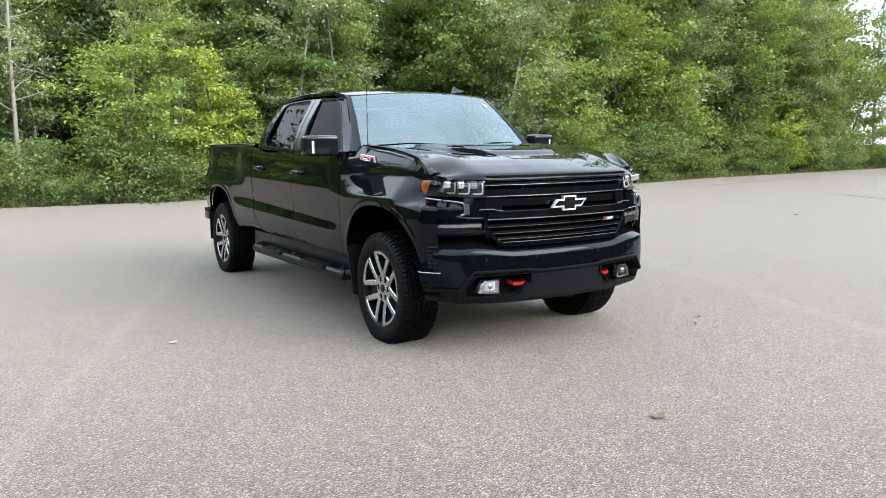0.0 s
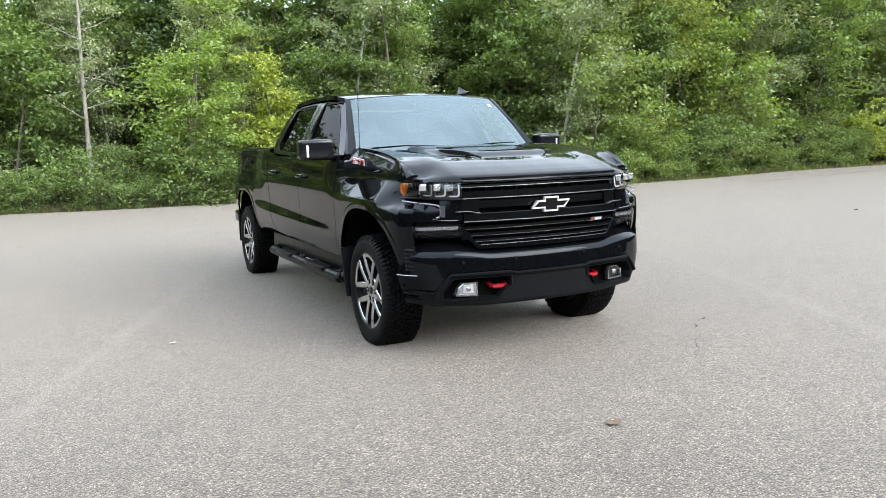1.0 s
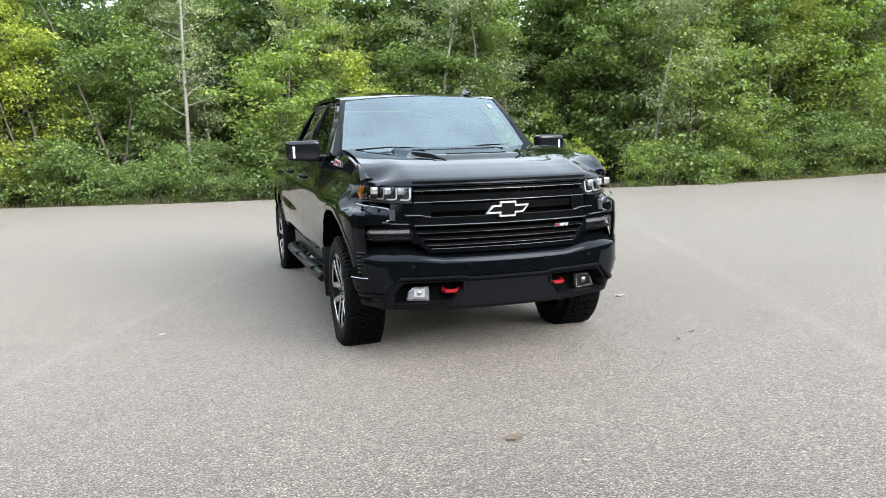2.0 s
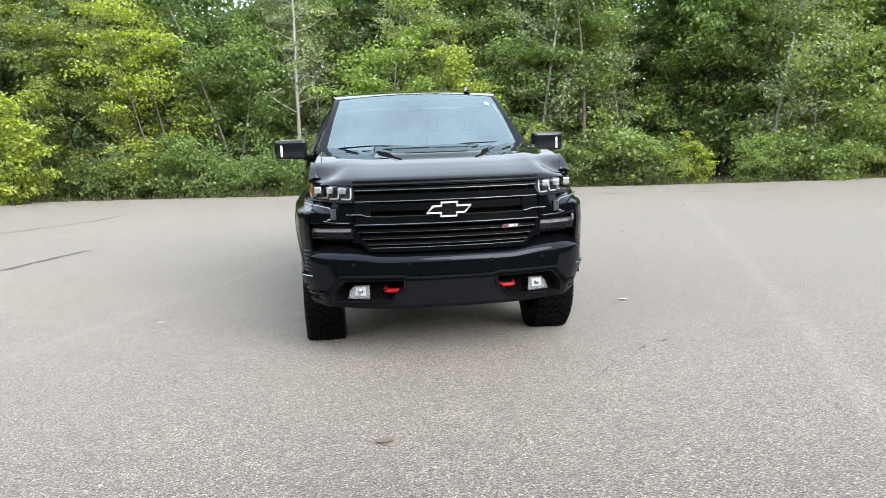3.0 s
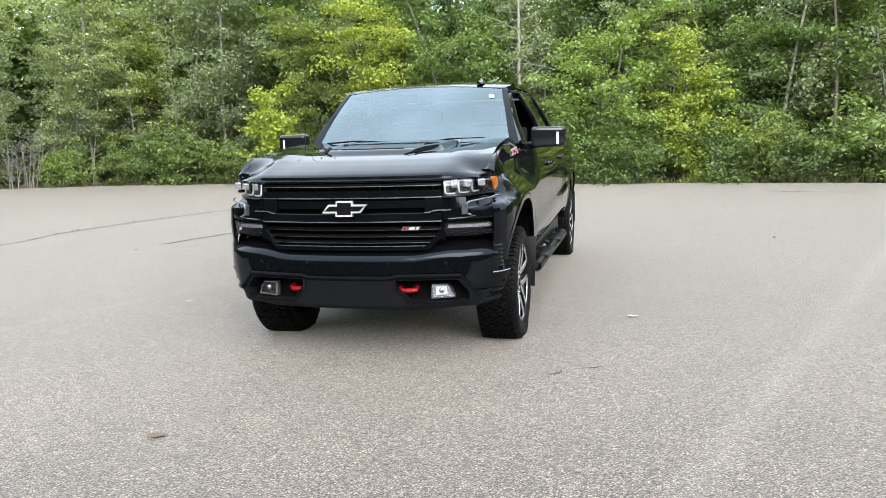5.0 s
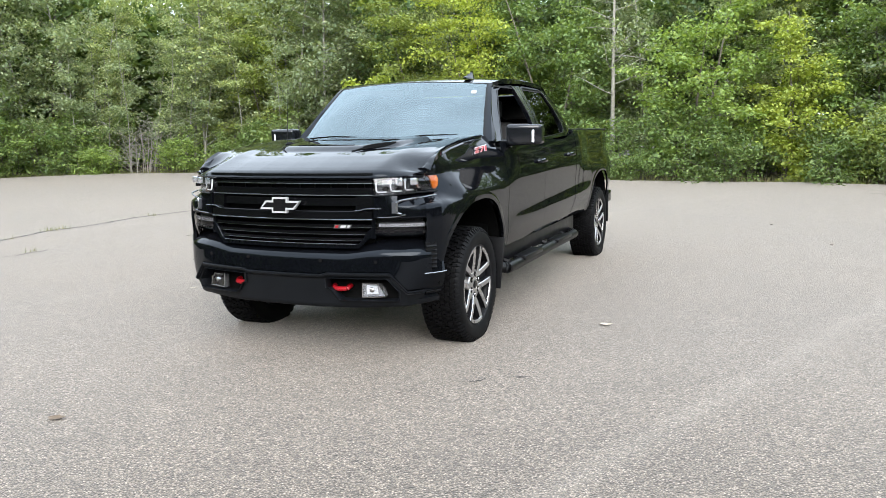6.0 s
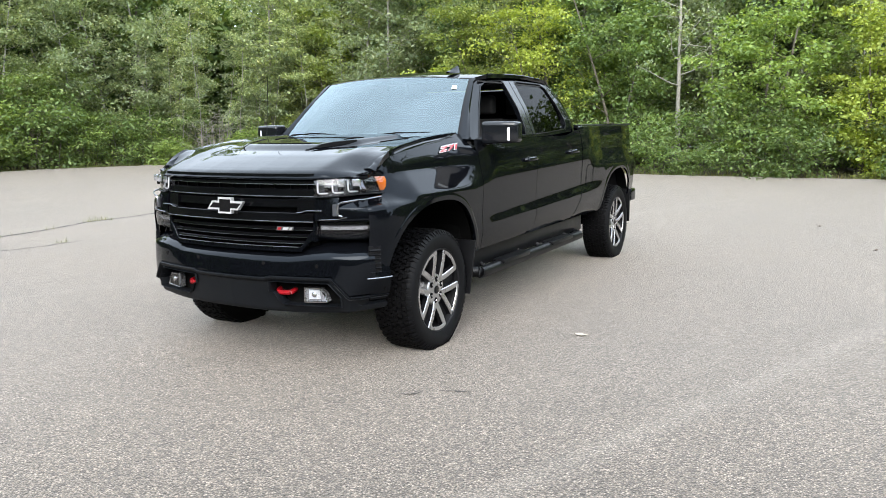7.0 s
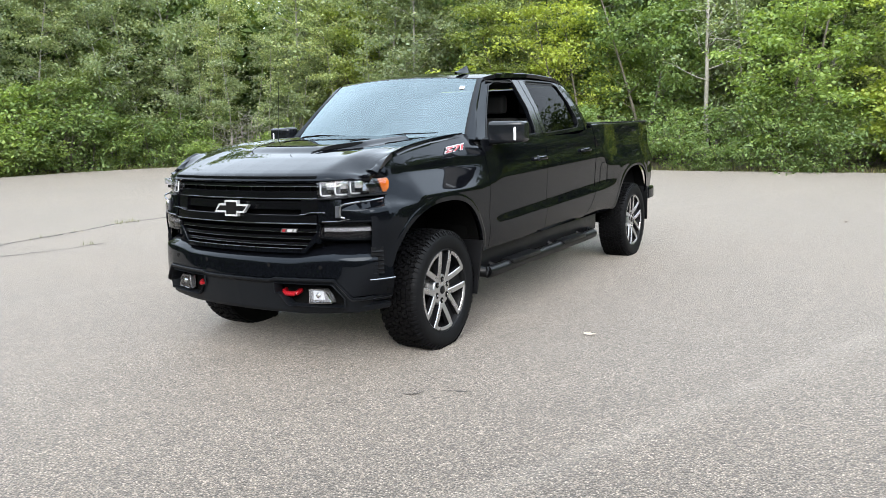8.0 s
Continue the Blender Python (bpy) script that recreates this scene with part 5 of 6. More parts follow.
def grille():
    nose_sheet("grille_mesh", M_DARK, -s_of(0.60), s_of(0.60), 40, [const((0.735, -0.075)), const((1.19, -0.075))], thick=0.01)
    g = nose_bar("grille", M_GRILLE, -0.61, 0.61, const(1.182), const(1.205), -0.07, -0.012, truck, "black horizontal-bar grille with thin bright edges")
    w = 0.604
    # upper opening: two bars; then the main bars with bright edges
    for z0, z1, d, bright in ((1.139, 1.158, -0.030, 0.8), (1.066, 1.112, -0.022, 1.0), (1.000, 1.052, -0.026, 0.0), (0.918, 0.972, 0.0, 1.0)):
        nose_bar("bar", M_GRILLE, -w, w, const(z0), const(z1), -0.07, d, g)
        if bright:
            nose_bar("bar_edge", M_EDGE, -w, w, const(z0 - 0.002), const(z0 + 0.0032 * bright + 0.001), d - 0.01, d + 0.004, g, "", 28, 0.001)
    # little ribs in the upper opening and the lower grille
    for z0, z1, d in ((1.112, 1.139, -0.052),):
        for i in range(11):
            x = -0.55 + 0.11 * i
            nose_bar("rib", M_GRILLE, x - 0.004, x + 0.004, const(z0), const(z1), -0.07, d, g, "", 1, 0.001)
    # stepped brackets at the ends of the middle opening
    for k in (1, -1):
        nose_bar("bar_edge", M_EDGE, *sorted((k * 0.50, k * 0.66)), lambda x: 0.972 + 0.012 * step(0.53, 0.56, abs(x)), lambda x: 0.977 + 0.012 * step(0.53, 0.56, abs(x)), -0.02, 0.006, g, "", 10, 0.001)
        nose_bar("bar", M_GRILLE, *sorted((k * 0.50, k * 0.61)), const(0.975), const(1.06), -0.07, -0.012, g, "", 6)
    # lower grille, narrower towards the bottom
    for z0, z1, hw in ((0.868, 0.888, 0.596), (0.825, 0.843, 0.585), (0.786, 0.802, 0.545)):
        nose_bar("bar", M_GRILLE, -hw, hw, const(z0), const(z1), -0.07, -0.022, g)
        nose_bar("bar_edge", M_EDGE, -hw, hw, const(z0 - 0.0012), const(z0 + 0.0016), -0.03, -0.019, g, "", 28, 0.0005)
    nose_bar("bar", M_PAINT, -0.52, 0.52, const(0.738), const(0.766), -0.07, -0.006, g)
    nose_bar("bar_edge", M_EDGE, -0.50, 0.50, const(0.765), const(0.769), -0.02, -0.002, g, "", 28, 0.0006)
    for k in (1, -1):
        nose_bar("bar", M_PAINT, *sorted((k * 0.50, k * 0.612)), lambda x: 0.738 + 0.07 * step(0.50, 0.60, abs(x)), lambda x: 0.766 + 0.10 * step(0.50, 0.60, abs(x)), -0.07, -0.006, g, "", 8)
        nose_bar("bar", M_PAINT, *sorted((k * 0.594, k * 0.622)), const(0.80), const(1.09), -0.07, -0.008, g, "", 2)
    # small slanted trim badge on the lower grille
    slanted_badge(0.352, 0.462, g)


def slanted_badge(x0, x1, parent):
    """A small silver plate with red slanted strokes."""
    z0, z1, lean = 0.864, 0.888, 0.012

    def pt(f, h, d):
        return at_nose(s_of(x0 + (x1 - x0) * f + lean * h), z0 + (z1 - z0) * h, d)

    for f0, f1, mat, d in ((0.0, 1.0, M_EDGE, -0.010), (0.08, 0.26, M_RED, -0.006), (0.40, 0.70, M_SILVER, -0.006), (0.80, 0.92, M_SILVER, -0.006)):
        h0, h1 = (0.0, 1.0) if d < -0.008 else (0.2, 0.8)
        bm = bmesh.new()
        prism(bm, [pt(f0, h0, d), pt(f1, h0, d), pt(f1, h1, d), pt(f0, h1, d)], (0, 0.006, 0))
        finish(bm, "badge_plate" if d < -0.008 else "badge_stroke", mat, parent)


def badge():
    """A slanted cross on the grille: black field with a raised silver border."""
    def outline(g):
        w, c, h, t, lean = 0.128 - g, 0.054 - g * 0.75, 0.049 - g, 0.0265 - g, 0.018
        q = [(-w + lean * 0.9, t), (-c, t), (-c, h), (c, h), (c, t), (w + 0.012, t), (w - lean, -t), (c, -t), (c, -h), (-c, -h), (-c, -t), (-w - 0.012, -t)]
        return [(x + 0.25 * (z if abs(x) > 0.1 else 0.25 * z), z) for x, z in q]

    def place(q, d):
        return [at_nose(s_of(x) if abs(x) > 1e-6 else 0.0, 1.006 + z, d) for x, z in q]

    bm = bmesh.new()
    prism(bm, place(outline(0.010), 0.020), (0, 0.02, 0))
    f = finish(bm, "emblem", M_GRILLE, truck, "black cross-shaped emblem with a silver border", 30)
    bm = bmesh.new()
    a, i = place(outline(0.0), 0.024), place(outline(0.0105), 0.024)
    n = len(a)
    back = [p + Vector((0, 0.024, 0)) for p in a]
    inb = [p + Vector((0, 0.01, 0)) for p in i]
    va, vi, vb, vj = ([bm.verts.new(p) for p in q] for q in (a, i, back, inb))
    for k in range(n):
        j = (k + 1) % n
        bm.faces.new((va[k], va[j], vi[j], vi[k]))
        bm.faces.new((va[j], va[k], vb[k], vb[j]))
        bm.faces.new((vi[k], vi[j], vj[j], vj[k]))
    finish(bm, "emblem_border", M_SILVER, f, "silver border", 25)


nose_face()


# --- wheels ---
def lathe(bm, profile, n=72):
    """Turns (x, r) points round the wheel's axle."""
    rows = []
    for i in range(n + 1):
        a = 2 * math.pi * i / n
        rows.append([(x, r * math.cos(a), r * math.sin(a)) for x, r in profile])
    grid(bm, rows)
    bmesh.ops.remove_doubles(bm, verts=bm.verts, dist=1e-5)


TYRE_R, HUB_Z = 0.407, 0.386


def settle_on_ground(bm):
    """The tyre flattens and bulges a little where it carries the truck."""
    for v in bm.verts:
        if v.co.z < -HUB_Z + 0.09:
            f = step(-HUB_Z + 0.09, -HUB_Z - 0.02, v.co.z)
            v.co.x += (0.014 if v.co.x > -0.12 else -0.014) * f
        v.co.z = max(v.co.z, -HUB_Z)


def slimmer(bm):
    for v in bm.verts:
        if v.co.x < 0:
            v.co.x *= 0.95


def wheel_model():
    w = new("wheel")
    w.parent = truck
    w["label"] = "all-terrain tyre on a split-spoke machined alloy rim"
    bm = bmesh.new()
    R = TYRE_R
    lathe(bm, [(-0.02, 0.255), (0.0, 0.268), (0.014, 0.290), (0.020, 0.320), (0.019, 0.350), (0.009, 0.376), (-0.010, R - 0.020), (-0.022, R - 0.017), (-0.05, R - 0.016), (-0.13, R - 0.015), (-0.21, R - 0.016), (-0.25, R - 0.017), (-0.268, R - 0.02), (-0.278, 0.36), (-0.275, 0.31), (-0.25, 0.26)])
    slimmer(bm)
    settle_on_ground(bm)
    t = finish(bm, "tyre", M_RUBBER, w, "chunky black all-terrain tyre", 50)
    # tread blocks in five staggered rows, and shoulder lugs
    bm = bmesh.new()
    n = 72
    rng = random.Random(5)
    for i in range(n):
        for x0, x1, off, tw in ((-0.008, -0.042, 0.0, 0.62), (-0.047, -0.078, 0.5, 0.7), (-0.083, -0.112, 0.1, 0.66), (-0.117, -0.147, 0.6, 0.7), (-0.152, -0.182, 0.25, 0.66), (-0.187, -0.219, 0.7, 0.7), (-0.224, -0.262, 0.3, 0.62)):
            a0 = 2 * math.pi * (i + off) / n
            da = 2 * math.pi / n * tw * rng.uniform(0.82, 1.05)
            sk = 0.02 if i % 2 else -0.012
            ro, ri = (R - 0.004 if x0 > -0.02 or x1 < -0.25 else R), R - 0.024
            cs = []
            for r in (ri, ro):
                for x, da2 in ((x0, 0.0), (x1, sk)):
                    for a in (a0 + da2, a0 + da2 + da):
                        cs.append(bm.verts.new((x - (0.006 if r == ro and x == x0 and x0 > -0.02 else 0), r * math.cos(a), r * math.sin(a))))
            for f in ((0, 1, 5, 4), (2, 6, 7, 3), (0, 4, 6, 2), (1, 3, 7, 5), (4, 5, 7, 6)):
                bm.faces.new([cs[j] for j in f])
        # lug on the side wall
        a0 = 2 * math.pi * i / n
        da = 2 * math.pi / n * (0.55 if i % 2 else 0.35)
        cs = [bm.verts.new((x, r * math.cos(a), r * math.sin(a))) for x, r in ((0.017, 0.372), (-0.005, R - 0.006), (0.004, 0.366), (-0.018, R - 0.022)) for a in (a0, a0 + da)]
        for f in ((0, 1, 3, 2), (0, 2, 6, 4), (1, 5, 7, 3)):
            bm.faces.new([cs[j] for j in f])
    slimmer(bm)
    settle_on_ground(bm)
    finish(bm, "tread", M_RUBBER, t, "", 20)
    # rim: barrel and lip
    bm = bmesh.new()
    lathe(bm, [(0.006, 0.272), (0.010, 0.268), (0.006, 0.261), (-0.012, 0.256), (-0.10, 0.236), (-0.20, 0.232), (-0.24, 0.25)])
    rim = finish(bm, "rim", M_WHEEL_DARK, w, "dark alloy rim with machined split spokes", 40)
    bm = bmesh.new()
    lathe(bm, [(-0.11, 0.235), (-0.115, 0.12), (-0.10, 0.03)], 40)
    finish(bm, "brake_disc", M_WHEEL_DARK, w, "", 40)

    def bar(bm, phi, u0, u1, w0, w1, c0, c1, x0, x1, depth, edge=0.004):
        """A spoke bar along phi from radius u0 to u1, its middle c0, c1 to the side and its width w0, w1; x gives its face."""
        rows = []
        for f in (0, 0.33, 0.66, 1.0):
            u, wd, c, x = u0 + (u1 - u0) * f, w0 + (w1 - w0) * f, c0 + (c1 - c0) * f, x0 + (x1 - x0) * f + 0.006 * math.sin(f * math.pi)
            row = []
            for px, v in ((x - depth, c - wd / 2 - 0.003), (x - edge, c - wd / 2), (x, c - wd / 2 + edge), (x, c + wd / 2 - edge), (x - edge, c + wd / 2), (x - depth, c + wd / 2 + 0.003)):
                row.append((px, u * math.cos(phi) - v * math.sin(phi), u * math.sin(phi) + v * math.cos(phi)))
            rows.append(row)
        grid(bm, rows)

    for k in range(5):
        phi = math.pi / 2 + k * 2 * math.pi / 5
        for sgn in (1, -1):
            bm = bmesh.new()
            bar(bm, phi, 0.060, 0.262, 0.036, 0.034, sgn * 0.044, sgn * 0.060, -0.022, 0.0, 0.035)
            finish(bm, "spoke", M_WHEEL_DARK, rim, "", 25, 0.0, (1, 0, 0))
            bm = bmesh.new()
            bar(bm, phi, 0.060, 0.262, 0.034, 0.032, sgn * 0.044, sgn * 0.060, -0.020, 0.002, 0.004, 0.0015)
            finish(bm, "spoke_face", M_MACHINED, rim, "bright machined spoke face", 25, 0.0, (1, 0, 0))
        # dark floor of the slot between the pair, and the bright arc that closes each window
        bm = bmesh.new()
        bar(bm, phi, 0.085, 0.252, 0.058, 0.095, 0, 0, -0.060, -0.034, 0.02)
        finish(bm, "slot_floor", M_WHEEL_DARK, rim, "", 25, 0.0, (1, 0, 0))
        bm = bmesh.new()
        a0, a1 = phi + 0.25, phi + 2 * math.pi / 5 - 0.25
        rows = []
        for i in range(13):
            a = a0 + (a1 - a0) * i / 12
            rows.append([(x, r * math.cos(a), r * math.sin(a)) for x, r in ((0.0, 0.239), (0.004, 0.241), (0.006, 0.2635), (0.002, 0.267))])
        grid(bm, rows)
        finish(bm, "rim_arc", M_MACHINED, rim, "", 25, 0.0, (1, 0, 0))
    bm = bmesh.new()
    lathe(bm, [(-0.06, 0.106), (-0.028, 0.102), (-0.022, 0.096), (-0.018, 0.05), (-0.018, 0.026)], 40)
    finish(bm, "hub", M_MACHINED, rim, "", 30, 0.0, (1, 0, 0))
    bm = bmesh.new()
    lathe(bm, [(-0.020, 0.027), (-0.013, 0.026), (-0.011, 0.02), (-0.012, 0.0)], 32)
    finish(bm, "centre_cap", M_GRILLE, rim, "black centre cap", 30, 0.0, (1, 0, 0))
    for i in range(6):
        a = 2 * math.pi * (i + 0.5) / 6
        bm = bmesh.new()
        at = Matrix.Translation((-0.0195, 0.068 * math.cos(a), 0.068 * math.sin(a))) @ Matrix.Rotation(radians(90), 4, "Y")
        bmesh.ops.create_cone(bm, cap_ends=True, segments=16, radius1=0.019, radius2=0.019, depth=0.004, matrix=at)
        finish(bm, "lug_hole", M_DARK, rim)
        bm = bmesh.new()
        bmesh.ops.create_cone(bm, cap_ends=True, segments=6, radius1=0.0095, radius2=0.008, depth=0.016, matrix=at)
        finish(bm, "lug_nut", M_CHROME, rim)
    return w


def place_wheels():
    w = wheel_model()
    first = True
    for y in (0.0, 3.99):
        for side in (1, -1):
            m = pose(side * 0.966, y, HUB_Z, 0, 0, 0 if side > 0 else 180)
            if first:
                w.matrix_basis = m
                first, one = False, w
            else:
                one = copy_thing(w, m)
            for o in one.children:
                if o.name.startswith("rim"):
                    o.matrix_basis = Matrix.Diagonal((1, 1.035, 1.035, 1)) @ pose(0, 0, 0, {(0.0, 1): -6, (0.0, -1): 30, (3.99, 1): 10, (3.99, -1): 25}[(y, side)])


place_wheels()


# --- everything else on the truck ---
def fittings():
    for k in (1, -1):
        # mirror
        bm = bmesh.new()
        box(bm, *sorted((k * 0.955, k * 1.218)), 0.665, 0.80, 1.328, 1.494, 0.032, 4)
        for v in bm.verts:
            f = (abs(v.co.x) - 0.955) / 0.263
            v.co.z = 1.328 + (v.co.z - 1.328) * (1 - 0.10 * f) + 0.012 * f
            v.co.y += 0.055 * f * f if v.co.y < 0.73 else 0.03 * f
        mir = finish(bm, "wing_mirror", M_MIRROR, truck, "dark grey wing mirror with a clear signal strip", 35)
        bm = bmesh.new()
        box(bm, *sorted((k * 0.86, k * 0.985)), 0.69, 0.765, 1.322, 1.372, 0.014, 3)
        finish(bm, "mirror_arm", M_TRIM, mir)
        bm = bmesh.new()
        box(bm, *sorted((k * 1.118, k * 1.170)), 0.700, 0.74, 1.352, 1.452, 0.010, 3)
        finish(bm, "signal_strip", M_HOOK, mir, "clear white signal strip")
        bm = bmesh.new()
        box(bm, *sorted((k * 0.975, k * 1.198)), 0.812, 0.832, 1.346, 1.472, 0.004)
        finish(bm, "mirror_glass", M_CHROME, mir)
        # door handles
        for y, z in ((1.47, 1.188), (2.465, 1.213)):
            hx = half_width(y, z)
            bm = bmesh.new()
            pts = [Vector((k * (hx + d), y + dy, z + dz)) for d, dy, dz in ((0.0, -0.10, -0.002), (0.026, -0.085, 0.0), (0.036, -0.03, 0.002), (0.036, 0.03, 0.003), (0.026, 0.085, 0.003), (0.0, 0.10, 0.002))]
            pipe(bm, smooth_curve(pts, 16), [0.013] * 16, 8)
            for v in bm.verts:
                v.co.z = z + (v.co.z - z) * 1.25
            finish(bm, "door_handle", M_PAINT, truck, "gloss black door handle")
            bm = bmesh.new()
            bmesh.ops.create_uvsphere(bm, u_segments=16, v_segments=8, radius=1, matrix=Matrix.Translation((k * (hx - 0.004), y, z)) @ Matrix.Diagonal((0.008, 0.075, 0.026, 1)))
            finish(bm, "handle_cup", M_GRILLE, truck)
        # step bar with pads and brackets
        bm = bmesh.new()
        line = smooth_curve([(k * 0.90, 0.50, 0.43), (k * 0.985, 0.56, 0.415), (k * 1.0, 0.66, 0.41), (k * 1.0, 1.6, 0.412), (k * 1.0, 2.55, 0.414), (k * 0.985, 2.67, 0.418), (k * 0.90, 2.74, 0.43)], 60)
        pipe(bm, line, [0.046] * 60, 12)
        for v in bm.verts:
            v.co.z = 0.413 + (v.co.z - 0.413) * 0.92
        bar = finish(bm, "step_bar", M_TRIM, truck, "black tubular side step", 40)
        for y0, y1 in ((0.86, 1.36), (1.86, 2.36)):
            boxed("step_pad", M_TRIM, bar, sorted((k * 0.945, k * 1.056)) + [y0, y1, 0.425, 0.461], 0.014)
        for y in (0.72, 1.40, 1.80, 2.45):
            bm = bmesh.new()
            pipe(bm, [(k * 1.0, y, 0.41), (k * 0.9, y, 0.45), (k * 0.80, y, 0.51)], [0.022] * 3, 6)
            finish(bm, "step_bracket", M_TRIM, bar)
        # mud flaps
        bm = bmesh.new()
        box(bm, *sorted((k * 0.71, k * 1.012)), 0.46, 0.475, 0.29, 0.66, 0.005)
        for v in bm.verts:
            v.co.y -= 0.10 * step(0.5, 0.29, v.co.z)
        finish(bm, "mud_flap", M_TRIM, truck, "black moulded mud flap")
        bm = bmesh.new()
        box(bm, *sorted((k * 0.71, k * 0.985)), 4.44, 4.455, 0.34, 0.72, 0.005)
        finish(bm, "mud_flap", M_TRIM, truck, "black moulded mud flap")
        # tail lamp
        bm = bmesh.new()
        box(bm, *sorted((k * 0.78, k * 0.872)), 4.60, 4.656, 1.23, 1.34, 0.02)
        finish(bm, "tail_lamp", M_REDLENS, truck, "red tail lamp")
        # rear bumper end
        bm = bmesh.new()
        box(bm, *sorted((k * 0.45, k * 0.955)), 4.60, 4.80, 0.56, 0.70, 0.025, 3)
        finish(bm, "rear_bumper", M_PAINT, truck)
        # bed rail cap and inner wall
        bm = bmesh.new()
        box(bm, *sorted((k * 0.835, k * 0.912)), 2.76, 4.64, 1.443, 1.457, 0.005)
        finish(bm, "rail_cap", M_TRIM, truck, "satin black bed rail cap")
        boxed("bed_wall", M_DARK, truck, sorted((k * 0.80, k * 0.835)) + [2.77, 4.6, 0.75, 1.44], 0.004)
        # fender decal: silver slanted plate with red strokes
        def decal(pts, lift):
            """A flat outline of (along, up) fractions laid on the fender."""
            out = []
            for f, h in pts:
                yy = (0.20 + 0.255 * f) + 0.06 * (h - 0.5)
                z = 1.284 + 0.044 * h + 0.020 * f
                out.append(Vector((k * (fender_x(yy, z) + lift), yy, z)))
            bm = bmesh.new()
            bm.faces.new([bm.verts.new(p) for p in out])
            return bm

        flip = (lambda q: q) if k > 0 else (lambda q: [(1 - f, h) for f, h in q])
        strokes = ([(0.06, 0.70), (0.40, 0.70), (0.40, 0.90), (0.06, 0.90)], [(0.27, 0.70), (0.40, 0.70), (0.18, 0.28), (0.05, 0.28)], [(0.05, 0.08), (0.40, 0.08), (0.40, 0.28), (0.05, 0.28)],
                   [(0.47, 0.72), (0.76, 0.72), (0.76, 0.90), (0.47, 0.90)], [(0.65, 0.72), (0.76, 0.72), (0.60, 0.08), (0.49, 0.08)], [(0.83, 0.08), (0.93, 0.08), (0.93, 0.90), (0.83, 0.90)])
        bm = bmesh.new()
        for q in strokes:
            cf, ch = sum(f for f, _ in q) / 4, sum(h for _, h in q) / 4
            wide = decal(flip([(f + math.copysign(0.022, f - cf), h + math.copysign(0.09, h - ch)) for f, h in q]), 0.010)
            vs = [bm.verts.new(v.co) for v in wide.verts]
            bm.faces.new(vs)
            wide.free()
        base = finish(bm, "decal", M_SILVER, truck, "red slanted decal edged in silver", 60, 0.0015, (k, 0, 0))
        for q in strokes:
            finish(decal(flip(q), 0.0125), "decal_stroke", M_RED, base, "", 60, 0.002, (k, 0, 0))
    # fuel door on the driver's side
    bm = bmesh.new()
    o = [(2.90, 0.865), (3.05, 0.855), (3.08, 0.88), (3.08, 1.04), (3.05, 1.07), (2.92, 1.07), (2.89, 1.04), (2.88, 0.89)]
    q = [Vector((half_width(y, z) + 0.003, y, z)) for y, z in o]
    pipe(bm, q + q[:1], [0.0018] * 9, 4)
    finish(bm, "fuel_door", M_DARK, truck)
    # tailgate, bed floor, rear bumper centre
    boxed("tailgate", M_PAINT, truck, [-0.80, 0.80, 4.60, 4.67, 0.80, 1.44], 0.02)
    boxed("bed_floor", M_DARK, truck, [-0.82, 0.82, 2.76, 4.60, 0.72, 0.76])
    boxed("bed_front", M_PAINT, truck, [-0.86, 0.86, 2.765, 2.80, 0.76, 1.44], 0.004)
    boxed("chassis", M_DARK, truck, [-0.48, 0.48, -0.55, 4.55, 0.40, 0.58], 0.01)
    # boxes added under the truck to keep light off the ground
    boxed("underside_blocker", M_DARK, truck, [-0.74, 0.74, -0.62, -0.46, 0.35, 0.50], 0.02, "dark box added to keep light from the ground under the truck")
    boxed("underside_blocker", M_DARK, truck, [-0.74, 0.74, 0.50, 3.45, 0.35, 0.46], 0.02)
    boxed("cab_floor", M_DARK, truck, [-0.86, 0.86, 0.52, 2.74, 0.50, 0.58], 0.01)
    boxed("firewall", M_DARK, truck, [-0.86, 0.86, 0.50, 0.56, 0.55, 1.25])
    boxed("engine_bay", M_DARK, truck, [-0.5, 0.5, -0.78, 0.50, 0.50, 1.16], 0.02)
    for y in (0.0, 3.99):
        bm = bmesh.new()
        pipe(bm, [(-0.80, y, 0.39), (0.80, y, 0.39)], [0.05, 0.05], 10)
        finish(bm, "axle", M_DARK, truck)
    bm = bmesh.new()
    bmesh.ops.create_uvsphere(bm, u_segments=18, v_segments=10, radius=0.13, matrix=Matrix.Translation((0.1, 0.0, 0.38)))
    finish(bm, "differential", M_DARK, truck)
    # antenna on the passenger side
    bm = bmesh.new()
    pipe(bm, [(-0.84, 0.41, 1.34), (-0.838, 0.41, 1.375), (-0.836, 0.412, 1.40), (-0.822, 0.44, 1.86)], [0.014, 0.011, 0.003, 0.0022], 8)
    finish(bm, "antenna", M_TRIM, truck, "thin black whip antenna")
    # shark fin
    bm = bmesh.new()
    rows = []
    for j in range(11):
        f = j / 10
        h = 0.004 + 0.044 * step(0.0, 0.82, f) ** 1.4 * (1 - 0.9 * step(0.9, 1.0, f))
        hw = 0.030 * math.sin(math.pi * (0.12 + 0.8 * f)) ** 0.6
        y, z0 = 1.085 + 0.20 * f, 1.872 + 0.012 * f
        rows.append([(0.465 + hw * c, y - 0.02 * (1 - abs(c)) * (f < 0.5), z0 + 0.014 * g + h * (1 - abs(c)) ** 1.6) for c, g in ((-1, 0), (-0.85, 0.6), (-0.5, 1), (-0.15, 1), (0, 1), (0.15, 1), (0.5, 1), (0.85, 0.6), (1, 0))])
    grid(bm, rows)
    bm.faces.new([bm.verts.new(p) for p in rows[-1]])
    finish(bm, "roof_fin", M_PAINT, truck, "", 50)
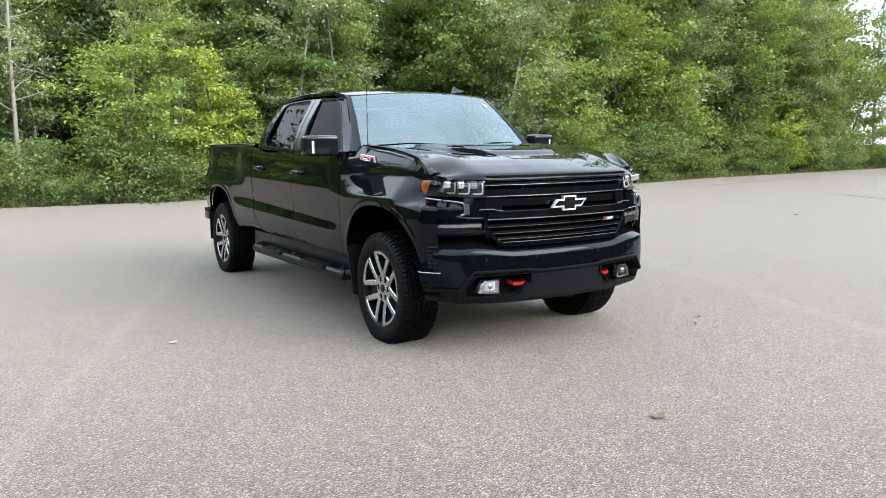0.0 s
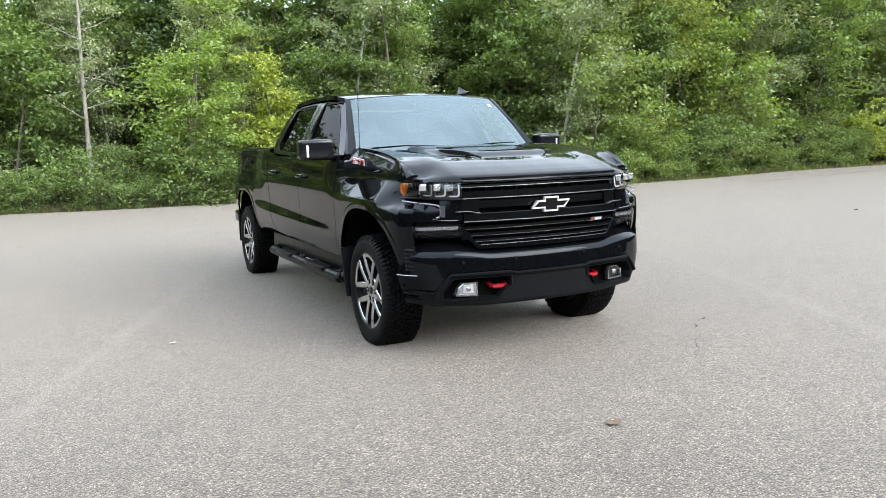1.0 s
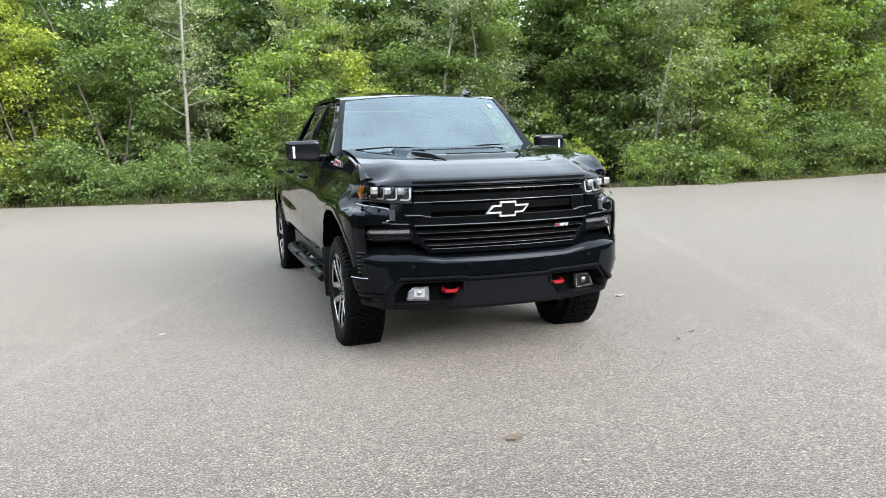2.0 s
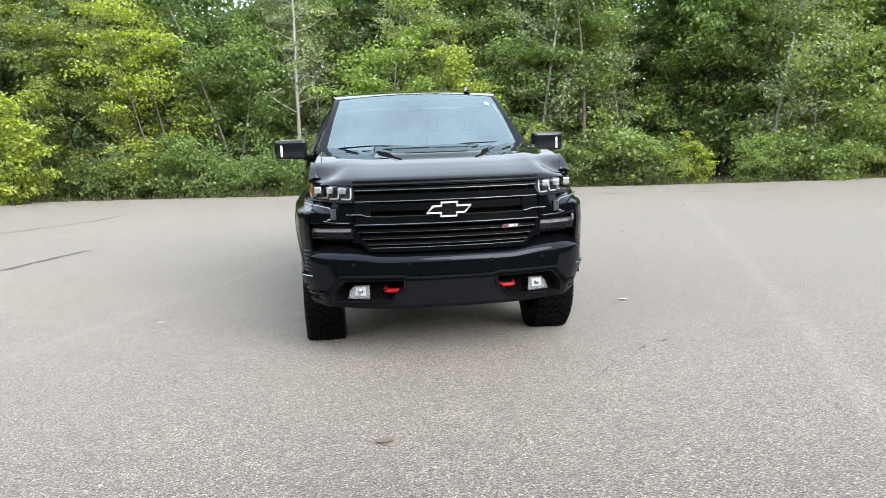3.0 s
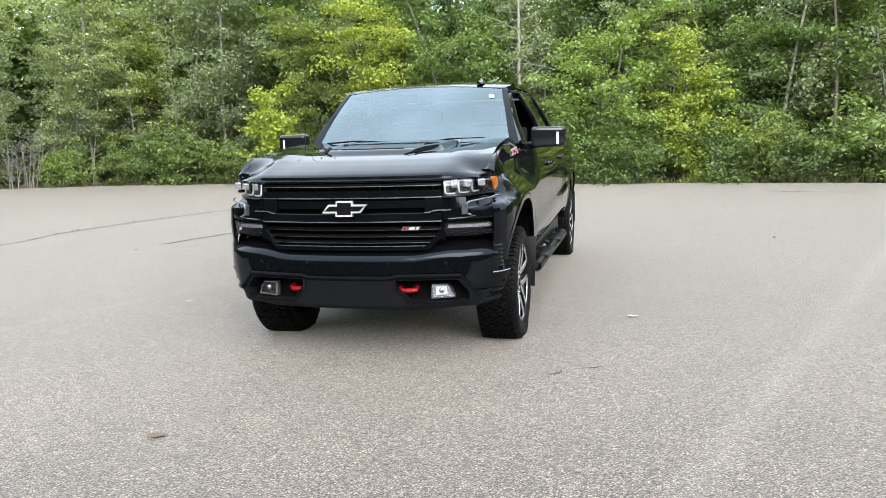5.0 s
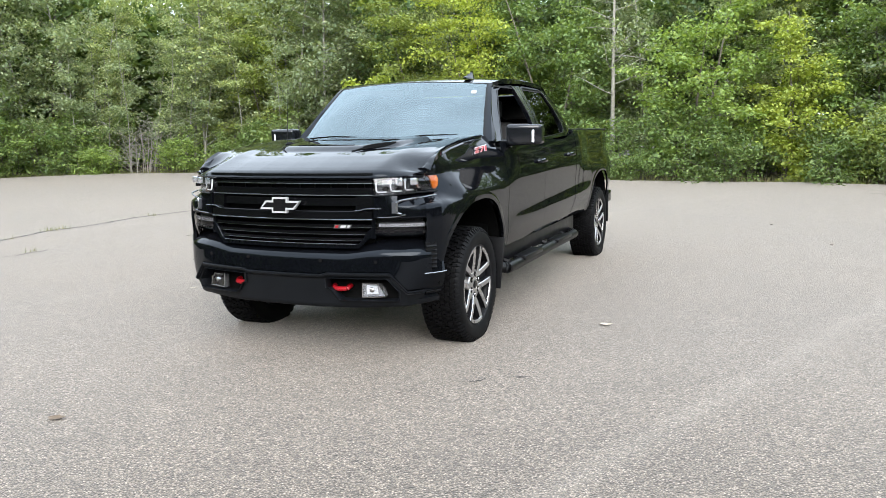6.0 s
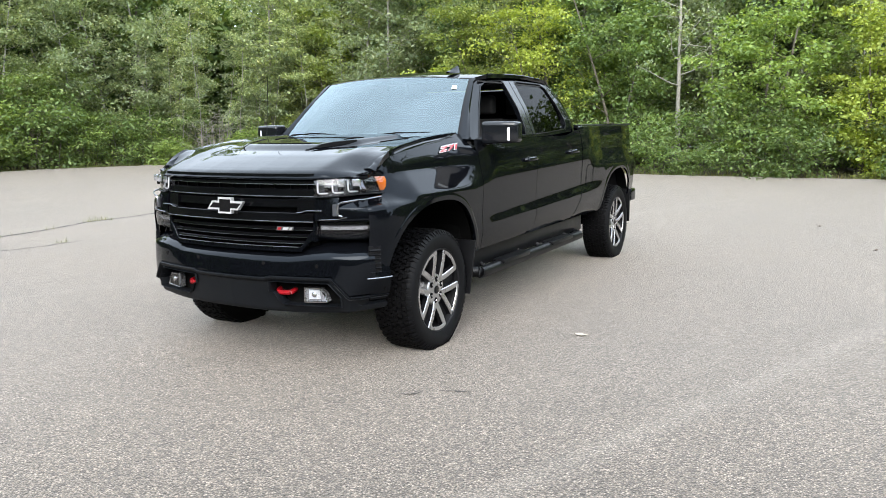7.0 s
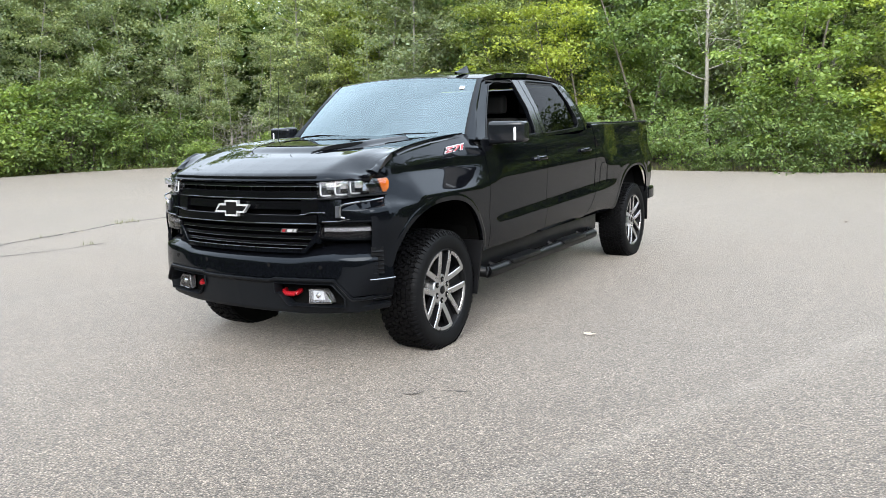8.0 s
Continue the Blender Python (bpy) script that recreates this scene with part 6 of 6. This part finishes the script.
    # wipers
    for x0, x1 in ((-0.70, -0.16), (0.10, 0.62)):
        bm = bmesh.new()
        a = windscreen(x0 / 0.83, 0.075) + Vector((0, -0.03, 0.012))
        b = windscreen(x1 / 0.83, 0.10) + Vector((0, -0.02, 0.016))
        pipe(bm, [a, a.lerp(b, 0.5) + Vector((0, -0.01, 0.012)), b], [0.007, 0.005, 0.003], 6)
        finish(bm, "wiper", M_DARK, truck, "black wiper arm")
    # sticker and sensor housing behind the glass
    bm = bmesh.new()
    grid(bm, [[windscreen(u, v) + Vector((0, -0.003, 0.004)) for u in (0.81, 0.86)] for v in (0.78, 0.835)])
    finish(bm, "sticker", M_WHITE, truck, "small white sticker", 60, 0.001, (0, -1, 1))
    bm = bmesh.new()
    box(bm, -0.06, 0.06, 1.02, 1.14, 1.70, 1.80, 0.02)
    finish(bm, "mirror_housing", M_TRIM, truck)
    # inside: dashboard, wheel, seats
    bm = bmesh.new()
    grid(bm, [[(x, y + 0.1 * (x / 0.8) ** 2, z) for x in np.linspace(-0.82, 0.82, 13)] for y, z in ((0.56, 1.30), (0.75, 1.325), (0.95, 1.30), (1.0, 1.22), (1.0, 0.9))])
    finish(bm, "dashboard", M_SEAT, truck, "", 40, 0.02, (0, 0, 1))
    bm = bmesh.new()
    c = Vector((0.40, 1.10, 1.20))
    ring_pts = [c + Vector((0.185 * math.cos(a), 0.07 * math.sin(a), 0.17 * math.sin(a))) for a in np.linspace(0, 2 * math.pi, 33)]
    pipe(bm, ring_pts, [0.015] * 33, 8)
    finish(bm, "steering_wheel", M_SEAT, truck)
    for x in (-0.40, 0.40):
        for y in (1.42, 2.28):
            bm = bmesh.new()
            box(bm, x - 0.25, x + 0.25, y - 0.22, y + 0.28, 0.80, 0.98, 0.05, 3)
            seat = finish(bm, "seat", M_SEAT, truck, "black upholstered seat", 40)
            bm = bmesh.new()
            box(bm, x - 0.25, x + 0.25, y + 0.18, y + 0.32, 0.92, 1.52, 0.05, 3)
            for v in bm.verts:
                v.co.y += 0.18 * (v.co.z - 0.92)
            finish(bm, "backrest", M_SEAT, seat, "", 40)
            bm = bmesh.new()
            box(bm, x - 0.14, x + 0.14, y + 0.32, y + 0.41, 1.56, 1.72, 0.035, 3)
            finish(bm, "headrest", M_SEAT, seat, "", 40)
    bm = bmesh.new()
    grid(bm, [[(x, y, 1.80) for x in (-0.73, 0, 0.73)] for y in (1.12, 1.8, 2.45)])
    finish(bm, "headliner", M_SEAT, truck, "", 40, 0.01, (0, 0, -1))


def fender_x(y, z):
    """Half width of the rolled upper fender at a height."""
    base = 1.225 + 0.03 * step(-0.3, 0.5, y)
    hx, hz = hood_edge(y)
    x = half_width(y, min(z, base))
    if z <= base:
        return x
    f = (z - base) / (hz - base)
    return x + (hx - x) * float(np.interp(f, [0, 0.10, 0.40, 0.70, 0.88, 1.0], [0, 0.05, 0.36, 0.68, 0.87, 1.0]))


fittings()
